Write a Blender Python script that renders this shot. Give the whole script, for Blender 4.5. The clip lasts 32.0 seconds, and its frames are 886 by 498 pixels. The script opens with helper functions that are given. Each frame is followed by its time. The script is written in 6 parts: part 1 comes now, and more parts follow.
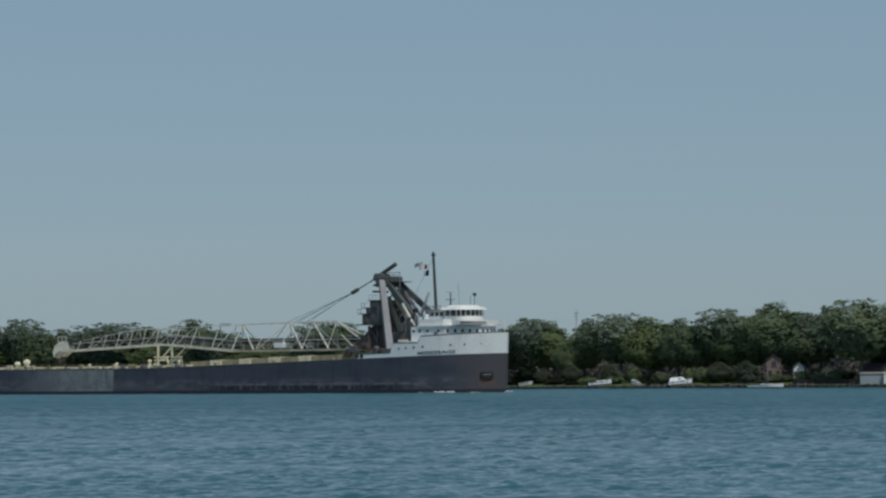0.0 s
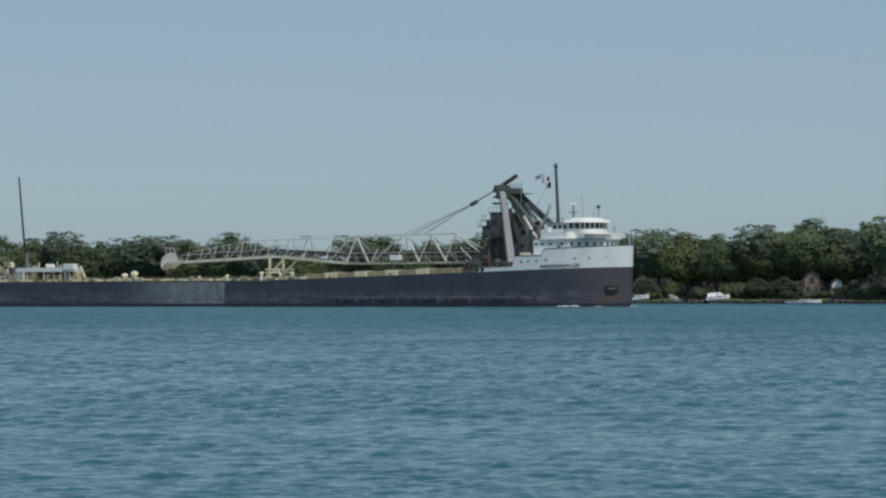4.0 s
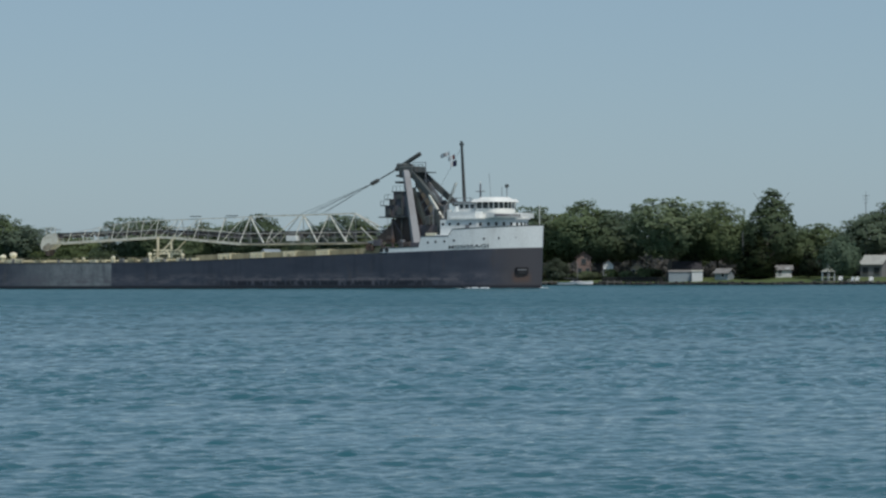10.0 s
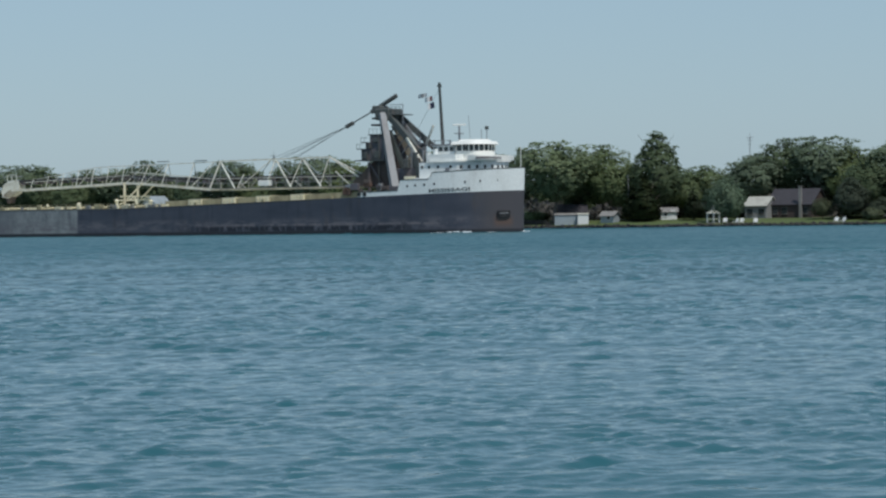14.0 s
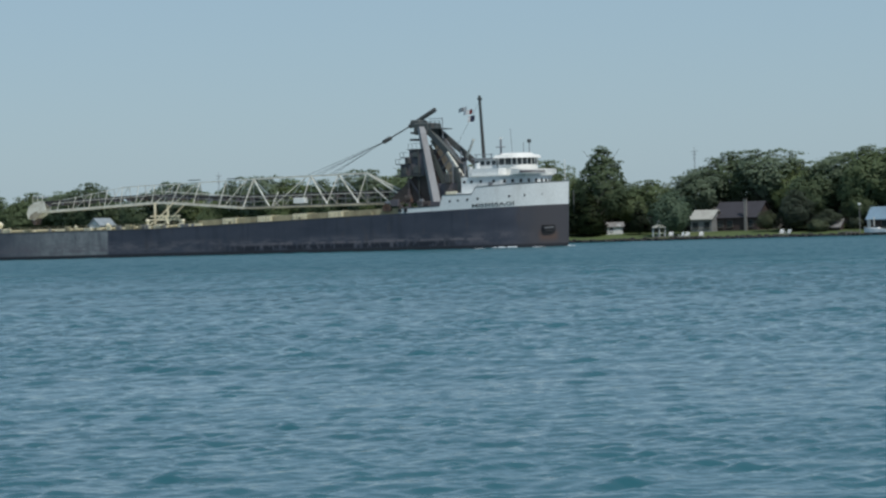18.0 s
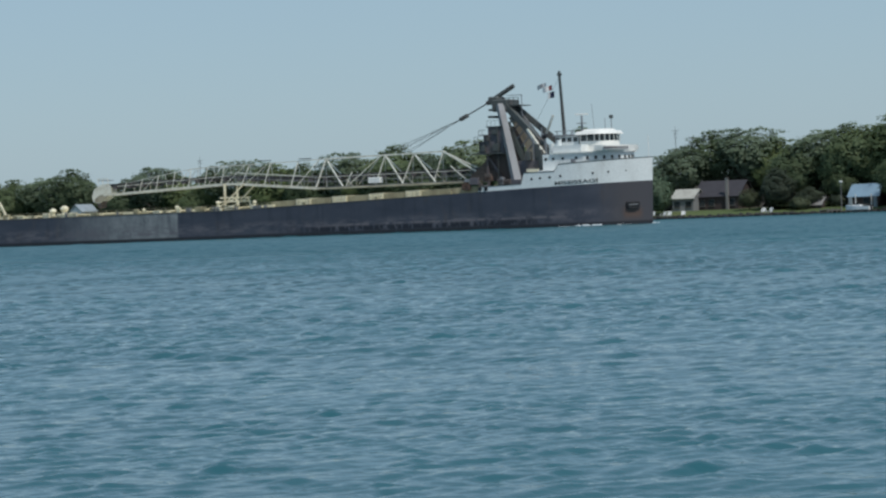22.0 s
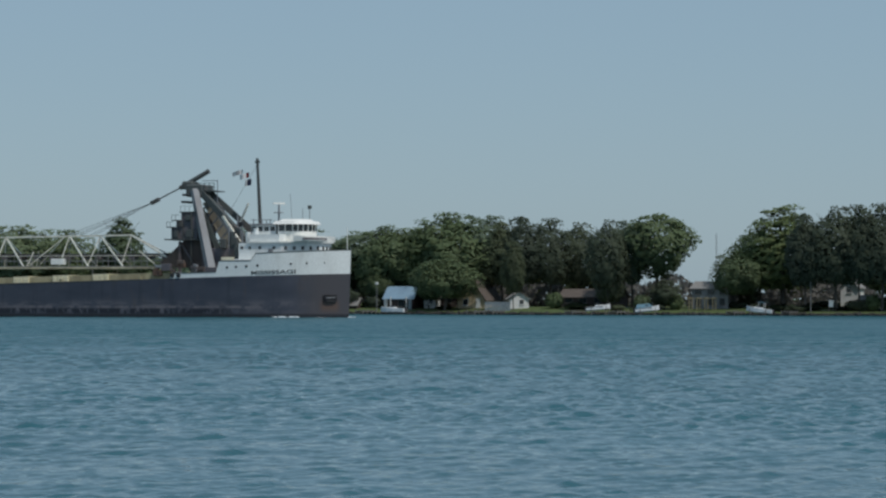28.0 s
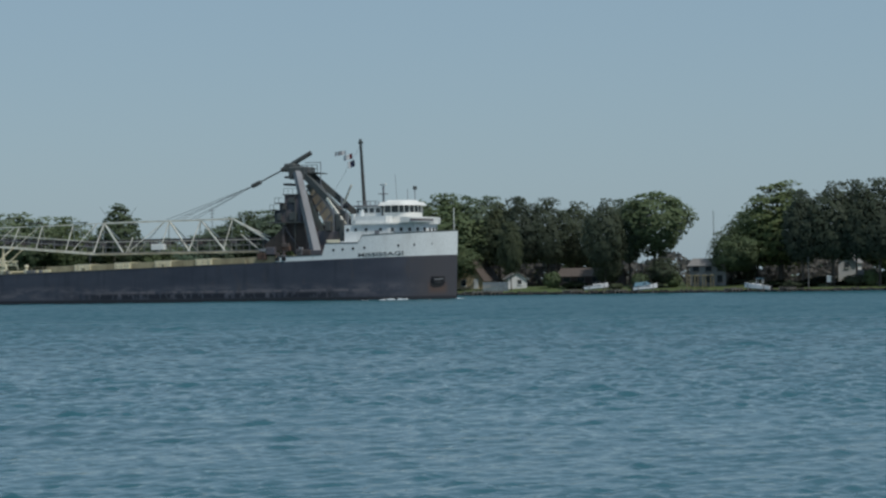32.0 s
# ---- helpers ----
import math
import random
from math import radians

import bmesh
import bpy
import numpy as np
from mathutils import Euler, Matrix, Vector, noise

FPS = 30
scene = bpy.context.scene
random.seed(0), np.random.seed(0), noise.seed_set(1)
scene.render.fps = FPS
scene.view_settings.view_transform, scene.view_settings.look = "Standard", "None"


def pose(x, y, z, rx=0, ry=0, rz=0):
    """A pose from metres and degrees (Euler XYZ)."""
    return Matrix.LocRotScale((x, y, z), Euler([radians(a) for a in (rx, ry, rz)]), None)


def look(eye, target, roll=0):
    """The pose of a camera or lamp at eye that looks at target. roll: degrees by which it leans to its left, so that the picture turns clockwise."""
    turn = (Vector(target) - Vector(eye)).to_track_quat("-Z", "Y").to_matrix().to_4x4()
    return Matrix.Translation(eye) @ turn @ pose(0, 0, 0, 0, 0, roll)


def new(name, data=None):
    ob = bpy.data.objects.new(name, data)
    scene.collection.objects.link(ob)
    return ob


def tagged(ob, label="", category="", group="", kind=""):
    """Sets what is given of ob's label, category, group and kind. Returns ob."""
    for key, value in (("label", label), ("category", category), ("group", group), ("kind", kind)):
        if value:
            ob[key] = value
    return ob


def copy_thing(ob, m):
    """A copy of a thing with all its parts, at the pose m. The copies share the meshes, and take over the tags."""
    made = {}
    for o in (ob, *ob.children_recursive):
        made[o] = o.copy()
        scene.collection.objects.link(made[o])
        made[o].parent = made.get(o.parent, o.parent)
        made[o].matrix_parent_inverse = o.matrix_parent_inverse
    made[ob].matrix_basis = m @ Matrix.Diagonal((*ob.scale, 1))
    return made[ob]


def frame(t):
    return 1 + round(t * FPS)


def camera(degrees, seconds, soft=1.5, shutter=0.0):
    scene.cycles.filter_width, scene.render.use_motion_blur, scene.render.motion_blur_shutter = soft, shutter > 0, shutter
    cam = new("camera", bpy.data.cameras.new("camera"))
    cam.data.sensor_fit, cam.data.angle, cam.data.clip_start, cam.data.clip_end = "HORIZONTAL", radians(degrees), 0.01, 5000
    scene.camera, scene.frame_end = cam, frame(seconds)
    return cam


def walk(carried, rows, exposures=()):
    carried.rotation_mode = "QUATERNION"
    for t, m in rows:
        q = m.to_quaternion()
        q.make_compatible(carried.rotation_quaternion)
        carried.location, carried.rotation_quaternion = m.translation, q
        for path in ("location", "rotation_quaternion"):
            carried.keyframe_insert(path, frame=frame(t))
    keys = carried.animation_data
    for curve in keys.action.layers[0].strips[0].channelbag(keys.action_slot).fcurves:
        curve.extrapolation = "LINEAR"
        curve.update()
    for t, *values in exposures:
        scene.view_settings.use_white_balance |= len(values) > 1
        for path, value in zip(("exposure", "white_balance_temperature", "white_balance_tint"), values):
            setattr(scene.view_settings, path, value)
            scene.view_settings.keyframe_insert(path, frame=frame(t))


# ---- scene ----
def aim(heading, tilt, lean):
    """The camera's pose on the near bank, turned by heading (to the right), tilt (up) and lean."""
    a, b = radians(heading), radians(tilt)
    eye = Vector((0.0, 0.0, EYE_Z))
    way = Vector((math.sin(a) * math.cos(b), math.cos(a) * math.cos(b), math.sin(b)))
    return look(eye, eye + way * 100.0, lean)


EYE_Z = 3.11
cam = camera(17.82, 32.0, soft=2.4)
walk(cam, [
    (0, aim(-36.178, 2.575, -0.482)), (0.2, aim(-35.515, 2.47, -0.493)), (0.4, aim(-33.977, 2.109, -0.504)),
    (0.5, aim(-33.174, 2.405, -0.509)), (0.7, aim(-33.568, 3.006, -0.422)), (0.9, aim(-34.362, 3.041, -0.335)),
    (1, aim(-34.532, 2.207, -0.291)), (1.2, aim(-35.468, 1.875, -0.101)), (1.4, aim(-36.013, 1.852, 0.088)),
    (1.5, aim(-36.053, 1.739, 0.183)), (1.7, aim(-36.029, 1.912, 0.334)), (1.9, aim(-36.188, 1.47, 0.485)),
    (2, aim(-36.431, 1.345, 0.56)), (2.2, aim(-36.72, 1.367, 0.46)), (2.5, aim(-36.9, 1.323, 0.311)),
    (4.5, aim(-36.937, 0.781, -0.235)), (5, aim(-36.87, 0.918, 0.054)), (5.5, aim(-36.986, 0.894, 0.077)),
    (6, aim(-36.499, 0.892, -0.216)), (6.2, aim(-36.196, 0.892, -0.131)), (6.5, aim(-35.685, 0.867, -0.004)),
    (6.7, aim(-35.643, 0.862, -0.007)), (7, aim(-36.011, 0.869, -0.012)), (7.2, aim(-35.301, 0.873, -0.142)),
    (7.4, aim(-35.482, 0.899, -0.271)), (7.5, aim(-36.045, 0.874, -0.336)), (7.7, aim(-36.657, 1.001, -0.305)),
    (8, aim(-36.963, 0.768, -0.258)), (8.2, aim(-36.675, 0.797, -0.308)), (8.4, aim(-35.541, 0.816, -0.358)),
    (8.5, aim(-35.177, 0.914, -0.383)), (8.7, aim(-34.147, 0.833, -0.609)), (8.9, aim(-33.934, 0.76, -0.836)),
    (9, aim(-33.797, 0.762, -0.949)), (9.2, aim(-33.033, 0.584, -0.889)), (9.4, aim(-32.466, 0.628, -0.83)),
    (9.5, aim(-32.355, 0.507, -0.8)), (9.7, aim(-33.081, 0.933, -0.584)), (9.9, aim(-32.603, 0.489, -0.368)),
    (10, aim(-32.374, 0.457, -0.26)), (10.2, aim(-32.245, -0.121, -0.436)), (10.4, aim(-32.477, -0.486, -0.612)),
    (10.5, aim(-32.359, -0.754, -0.7)), (10.7, aim(-32.281, -1.011, -0.714)), (11, aim(-31.78, -0.962, -0.734)),
    (11.5, aim(-31.357, -0.817, -0.597)), (12, aim(-31.038, -0.731, -0.37)), (12.5, aim(-30.543, -0.896, -0.229)),
    (12.7, aim(-30.379, -0.911, -0.332)), (13, aim(-30.37, -0.706, -0.487)), (13.5, aim(-30.445, -0.708, -0.633)),
    (14, aim(-30.082, -0.683, -0.777)), (14.5, aim(-29.759, -0.589, -0.917)), (15, aim(-29.751, -0.585, -1.072)),
    (15.5, aim(-29.46, -0.539, -1.052)), (17.5, aim(-29.165, -0.399, -1.225)), (18, aim(-28.991, -0.349, -1.606)),
    (18.5, aim(-28.628, -0.405, -1.996)), (19, aim(-28.534, -0.447, -1.94)), (19.5, aim(-28.556, -0.433, -2.195)),
    (19.7, aim(-28.408, -0.765, -2.089)), (19.9, aim(-28.758, -0.74, -1.984)), (20, aim(-29.102, -0.639, -1.931)),
    (20.5, aim(-29.05, -0.65, -2.06)), (21, aim(-28.834, -0.695, -2.316)), (21.5, aim(-28.747, -0.712, -2.352)),
    (22, aim(-28.644, -0.722, -2.261)), (22.5, aim(-28.556, -0.531, -2.513)), (23, aim(-28.644, -0.579, -2.593)),
    (23.5, aim(-28.541, -0.584, -2.032)), (23.7, aim(-28.502, -0.457, -1.829)), (24, aim(-28.388, -0.483, -1.525)),
    (24.2, aim(-27.756, -0.395, -1.618)), (24.4, aim(-26.598, -0.176, -1.711)), (24.5, aim(-25.947, 0.073, -1.758)),
    (24.7, aim(-23.134, 0.113, -1.593)), (24.9, aim(-21.486, 0.084, -1.428)), (25, aim(-20.72, 0.08, -1.345)),
    (25.2, aim(-20.341, 0.066, -1.44)), (25.5, aim(-20.047, 0.205, -1.583)), (27.5, aim(-19.011, 0.81, -0.31)),
    (28, aim(-19.247, 1.021, 0.08)), (28.2, aim(-19.14, 1.153, 0.094)), (28.5, aim(-19.02, 1.203, 0.114)),
    (28.7, aim(-18.628, 1.32, 0.092)), (29, aim(-18.412, 1.073, 0.058)), (29.2, aim(-18.4, 1.028, 0.086)),
    (29.5, aim(-18.34, 1.011, 0.129)), (29.7, aim(-18.758, 0.706, 0.183)), (30, aim(-19.178, 0.557, 0.264)),
    (30.2, aim(-19.079, 0.517, 0.185)), (30.4, aim(-18.649, 0.522, 0.106)), (30.5, aim(-18.45, 0.508, 0.066)),
    (30.7, aim(-18.464, 0.87, 0.006)), (30.9, aim(-18.686, 0.965, -0.053)), (31, aim(-18.703, 0.841, -0.083)),
    (31.2, aim(-19.117, 0.836, -0.216)), (31.4, aim(-18.97, 1.103, -0.349)), (31.5, aim(-18.95, 1.116, -0.415)),
    (31.7, aim(-19.024, 0.777, -0.573)), (31.9, aim(-19.074, 0.66, -0.731)), (32, aim(-19.195, 0.639, -0.81)),
], exposures=[(0.0, -0.32), (1.0, -0.47), (1.6, -0.22), (2.5, -0.1), (4.5, -0.06), (7.0, -0.06), (8.0, -0.2), (9.0, -0.22), (10.2, -0.03), (11.0, 0.15), (16.0, 0.12), (18.0, 0.09), (19.0, 0.07), (20.0, 0.23), (22.0, 0.12), (23.0, 0.12), (24.0, 0.02), (25.2, 0.0), (28.0, -0.12), (29.0, -0.2), (30.0, -0.04), (31.0, -0.08), (32.0, -0.15)])

# ---- daylight ----
SUN_DIR = Vector((0.49, -0.23, 0.84)).normalized()
SUN_EL = math.asin(SUN_DIR.z)
SUN_ROT = math.atan2(SUN_DIR.x, SUN_DIR.y)
scene.view_settings.exposure = 0.0
world = bpy.data.worlds.new("sky")
scene.world = world
world.use_nodes = True
wn = world.node_tree
sky = wn.nodes.new("ShaderNodeTexSky")
sky.sky_type = "NISHITA"
sky.sun_disc = False
sky.sun_elevation, sky.sun_rotation = SUN_EL, SUN_ROT
sky.altitude, sky.air_density, sky.dust_density, sky.ozone_density = 0.0, 1.0, 0.6, 4.0
haze = wn.nodes.new("ShaderNodeMix")  # an even summer haze over the whole sky
haze.data_type = "RGBA"
haze.inputs[0].default_value = 0.66
haze.inputs[7].default_value = (3.42, 5.0, 6.28, 1)
wn.links.new(sky.outputs["Color"], haze.inputs[6])
wn.links.new(haze.outputs[2], wn.nodes["Background"].inputs["Color"])
wn.nodes["Background"].inputs["Strength"].default_value = 0.085
sun = new("sun", bpy.data.lights.new("sun", "SUN"))
sun.data.energy, sun.data.angle, sun.data.color = 2.6, radians(0.6), (1.0, 0.95, 0.88)
sun.matrix_world = look(SUN_DIR * 300.0, (0, 0, 0))


# ---- materials ----
def principled(name, base, rough=0.6, metal=0.0):
    m = bpy.data.materials.new(name)
    m.use_nodes = True
    b = m.node_tree.nodes["Principled BSDF"]
    b.inputs["Base Color"].default_value = (*base, 1)
    b.inputs["Roughness"].default_value = rough
    b.inputs["Metallic"].default_value = metal
    return m, m.node_tree, b


def noise_node(nt, scale, detail=4.0, stretch=(1, 1, 1), rough=0.55, coords="Object"):
    tc = nt.nodes.new("ShaderNodeTexCoord")
    mp = nt.nodes.new("ShaderNodeMapping")
    mp.inputs["Scale"].default_value = stretch
    n = nt.nodes.new("ShaderNodeTexNoise")
    n.inputs["Scale"].default_value, n.inputs["Detail"].default_value = scale, detail
    n.inputs["Roughness"].default_value = rough
    nt.links.new(tc.outputs[coords], mp.inputs["Vector"])
    nt.links.new(mp.outputs["Vector"], n.inputs["Vector"])
    return n.outputs["Fac"]


def ramp(nt, fac, stops):
    r = nt.nodes.new("ShaderNodeValToRGB")
    while len(r.color_ramp.elements) < len(stops):
        r.color_ramp.elements.new(0.5)
    for e, (p, c) in zip(r.color_ramp.elements, stops):
        e.position, e.color = p, (*c, 1) if len(c) == 3 else c
    nt.links.new(fac, r.inputs["Fac"])
    return r.outputs["Color"]


def mix(nt, fac, a, b, mode="MIX"):
    x = nt.nodes.new("ShaderNodeMix")
    x.data_type, x.blend_type = "RGBA", mode
    for value, i in ((fac, 0), (a, 6), (b, 7)):
        if isinstance(value, (int, float)):
            x.inputs[i].default_value = value
        elif isinstance(value, tuple):
            x.inputs[i].default_value = (*value, 1)
        else:
            nt.links.new(value, x.inputs[i])
    return x.outputs[2]


def bump(nt, b, height, strength, dist):
    u = nt.nodes.new("ShaderNodeBump")
    u.inputs["Strength"].default_value, u.inputs["Distance"].default_value = strength, dist
    nt.links.new(height, u.inputs["Height"])
    nt.links.new(u.outputs["Normal"], b.inputs["Normal"])


def painted(name, base, worn, rough=0.5, scale=0.35, amount=(0.45, 0.75), streak=(1, 1, 0.25), metal=0.0):
    """Weathered paint: broad fading, run-down streaks of wear and a fine grain."""
    m, nt, b = principled(name, base, rough, metal)
    big = noise_node(nt, scale, 5, streak)
    fine = noise_node(nt, scale * 9, 4)
    k = ramp(nt, big, [(amount[0], (0, 0, 0)), (amount[1], (1, 1, 1))])
    col = mix(nt, k, base, worn)
    tint = ramp(nt, fine, [(0.25, (0.82, 0.82, 0.82)), (0.75, (1.08, 1.08, 1.08))])
    nt.links.new(mix(nt, 1.0, col, tint, "MULTIPLY"), b.inputs["Base Color"])
    bump(nt, b, fine, 0.25, 0.02)
    return m


def leafy(name, low, high, dry):
    """Foliage: each clump of leaves has its own green, and each tree too."""
    m, nt, b = principled(name, low, 0.58)
    g = nt.nodes.new("ShaderNodeNewGeometry")
    o = nt.nodes.new("ShaderNodeObjectInfo")
    col = ramp(nt, g.outputs["Random Per Island"], [(0.0, low), (0.7, high), (1.0, dry)])
    tint = ramp(nt, o.outputs["Random"], [(0.0, (0.78, 0.82, 0.92)), (0.5, (1.07, 1.09, 1.12)), (1.0, (1.2, 1.18, 1.02))])
    nt.links.new(mix(nt, 1.0, col, tint, "MULTIPLY"), b.inputs["Base Color"])
    b.inputs["Specular IOR Level"].default_value = 0.12
    tr = nt.nodes.new("ShaderNodeBsdfTranslucent")
    both = nt.nodes.new("ShaderNodeMixShader")
    both.inputs[0].default_value = 0.5
    nt.links.new(b.inputs["Base Color"].links[0].from_socket, tr.inputs["Color"])
    nt.links.new(b.outputs[0], both.inputs[1])
    nt.links.new(tr.outputs[0], both.inputs[2])
    nt.links.new(both.outputs[0], nt.nodes["Material Output"].inputs["Surface"])
    return m


def mat_hull():
    """Slate hull paint: strakes faded differently, rust at the water, one repainted stretch, a sunlit tone painted at
    the bow.
    """
    m, nt, b = principled("hull_paint", (0.05, 0.055, 0.07), 0.55)
    big = noise_node(nt, 0.12, 4, (1, 1, 2.5))
    col = ramp(nt, big, [(0.25, (0.033, 0.039, 0.059)), (0.75, (0.068, 0.075, 0.099))])
    rust = ramp(nt, noise_node(nt, 0.55, 6, (1.0, 1, 0.35)), [(0.56, (0, 0, 0)), (0.74, (1, 1, 1))])
    col = mix(nt, rust, col, (0.074, 0.066, 0.070))
    runs = ramp(nt, noise_node(nt, 0.8, 6, (1.0, 1, 0.1)), [(0.54, (1, 1, 1)), (0.70, (0.6, 0.6, 0.63))])
    col = mix(nt, 0.8, col, runs, "MULTIPLY")
    tc = nt.nodes.new("ShaderNodeTexCoord")
    sep = nt.nodes.new("ShaderNodeSeparateXYZ")
    nt.links.new(tc.outputs["Object"], sep.inputs[0])

    def band(out, a, c, soft, soft2=None):
        lo, hi = nt.nodes.new("ShaderNodeMapRange"), nt.nodes.new("ShaderNodeMapRange")
        soft2 = soft2 or soft
        for n, (p, q) in ((lo, (a - soft, a + soft)), (hi, (c + soft2, c - soft2))):
            n.inputs["From Min"].default_value, n.inputs["From Max"].default_value = p, q
            nt.links.new(out, n.inputs["Value"])
        x = nt.nodes.new("ShaderNodeMath")
        x.operation = "MULTIPLY"
        nt.links.new(lo.outputs[0], x.inputs[0])
        nt.links.new(hi.outputs[0], x.inputs[1])
        return x.outputs[0]
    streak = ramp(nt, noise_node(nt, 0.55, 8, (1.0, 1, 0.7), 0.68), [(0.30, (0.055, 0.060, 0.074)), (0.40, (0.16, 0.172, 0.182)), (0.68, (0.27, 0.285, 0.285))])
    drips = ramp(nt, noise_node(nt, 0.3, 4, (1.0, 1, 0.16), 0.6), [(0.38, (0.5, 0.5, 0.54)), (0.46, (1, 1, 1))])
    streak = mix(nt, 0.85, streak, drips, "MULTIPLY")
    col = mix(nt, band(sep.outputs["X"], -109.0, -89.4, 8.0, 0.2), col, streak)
    scuff = ramp(nt, noise_node(nt, 0.55, 7, (0.5, 1, 1.6), 0.65), [(0.44, (0, 0, 0)), (0.60, (0.85, 0.85, 0.85))])
    wet = nt.nodes.new("ShaderNodeMath")
    wet.operation = "MULTIPLY"
    nt.links.new(band(sep.outputs["Z"], 0.8, 2.7, 0.5), wet.inputs[0])
    nt.links.new(scuff, wet.inputs[1])
    col = mix(nt, wet.outputs[0], col, (0.128, 0.120, 0.138))
    # warmer, paler bow tone: sun on the plating's curve, put into the paint
    bow = band(sep.outputs["X"], -5.5, 3.0, 2.0)
    col = mix(nt, bow, col, (0.066, 0.062, 0.070))
    grime = nt.nodes.new("ShaderNodeMath")
    grime.operation = "MULTIPLY"
    nt.links.new(band(sep.outputs["X"], -64.0, -17.0, 4.0), grime.inputs[0])
    nt.links.new(band(sep.outputs["Z"], 0.6, 1.55, 0.2), grime.inputs[1])
    marks = ramp(nt, noise_node(nt, 1.3, 5, (1.0, 1, 0.35)), [(0.40, (0, 0, 0)), (0.50, (0.95, 0.95, 0.95))])
    col = mix(nt, mix(nt, 1.0, grime.outputs[0], marks, "MULTIPLY"), col, (0.012, 0.013, 0.022))
    # a scraped pale line above the grime, and rust below the anchor
    rub = nt.nodes.new("ShaderNodeMath")
    rub.operation = "MULTIPLY"
    nt.links.new(band(sep.outputs["X"], -58.0, -12.0, 5.0), rub.inputs[0])
    nt.links.new(band(sep.outputs["Z"], 1.62, 1.95, 0.1), rub.inputs[1])
    worn = ramp(nt, noise_node(nt, 0.6, 6, (1.0, 1, 0.5), 0.7), [(0.44, (0, 0, 0)), (0.56, (0.9, 0.9, 0.9))])
    col = mix(nt, mix(nt, 1.0, rub.outputs[0], worn, "MULTIPLY"), col, (0.175, 0.155, 0.165))
    stain = nt.nodes.new("ShaderNodeMath")
    stain.operation = "MULTIPLY"
    nt.links.new(band(sep.outputs["X"], -3.4, -1.1, 0.3), stain.inputs[0])
    nt.links.new(band(sep.outputs["Z"], 1.2, 2.8, 0.5), stain.inputs[1])
    col = mix(nt, stain.outputs[0], col, (0.105, 0.068, 0.056))
    boot = band(sep.outputs["Z"], -2.0, 0.62, 0.12)
    col = mix(nt, boot, col, (0.02, 0.020, 0.026))
    nt.links.new(col, b.inputs["Base Color"])
    bump(nt, b, noise_node(nt, 0.7, 3, (1, 1, 1)), 0.35, 0.05)
    return m


def mat_water():
    m, nt, b = principled("river_water", (0.03, 0.09, 0.12), 0.05)
    b.inputs["IOR"].default_value = 1.333
    big = noise_node(nt, 0.03, 5, (0.6, 2.0, 1))
    nt.links.new(ramp(nt, big, [(0.3, (0.016, 0.082, 0.104)), (0.7, (0.022, 0.102, 0.128))]), b.inputs["Base Color"])
    small = noise_node(nt, 5.0, 4, (0.6, 1.0, 1))
    mid = noise_node(nt, 1.1, 5, (0.6, 1.0, 1))
    u1, u2 = nt.nodes.new("ShaderNodeBump"), nt.nodes.new("ShaderNodeBump")
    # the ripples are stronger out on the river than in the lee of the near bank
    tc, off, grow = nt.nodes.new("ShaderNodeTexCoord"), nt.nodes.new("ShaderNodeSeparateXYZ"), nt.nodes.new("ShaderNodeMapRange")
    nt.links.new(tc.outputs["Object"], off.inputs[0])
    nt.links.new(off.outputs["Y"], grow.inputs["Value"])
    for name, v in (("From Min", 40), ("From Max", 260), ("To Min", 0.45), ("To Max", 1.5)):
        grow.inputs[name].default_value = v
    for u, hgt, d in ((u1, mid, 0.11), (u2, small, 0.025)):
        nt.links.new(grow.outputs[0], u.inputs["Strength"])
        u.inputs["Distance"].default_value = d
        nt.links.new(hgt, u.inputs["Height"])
    # far out the smallest ripples melt into an even roughness
    melt = nt.nodes.new("ShaderNodeMapRange")
    nt.links.new(off.outputs["Y"], melt.inputs["Value"])
    for name, v in (("From Min", 80), ("From Max", 240), ("To Min", 0.06), ("To Max", 0.33)):
        melt.inputs[name].default_value = v
    nt.links.new(melt.outputs[0], b.inputs["Roughness"])
    nt.links.new(u1.outputs["Normal"], u2.inputs["Normal"])
    nt.links.new(u2.outputs["Normal"], b.inputs["Normal"])
    return m


def mat_ground(name, a, b2, c):
    m, nt, b = principled(name, a, 0.9)
    col = ramp(nt, noise_node(nt, 0.08, 5), [(0.3, a), (0.55, b2), (0.8, c)])
    fine = noise_node(nt, 3.0, 5)
    nt.links.new(mix(nt, 1.0, col, ramp(nt, fine, [(0.2, (0.7, 0.7, 0.7)), (0.8, (1.25, 1.25, 1.2))]), "MULTIPLY"), b.inputs["Base Color"])
    bump(nt, b, fine, 0.6, 0.08)
    return m


def mat_glass(name):
    m, nt, b = principled(name, (0.03, 0.04, 0.045), 0.06)
    nt.links.new(ramp(nt, noise_node(nt, 0.8, 2), [(0.3, (0.02, 0.026, 0.03)), (0.7, (0.05, 0.06, 0.065))]), b.inputs["Base Color"])
    return m


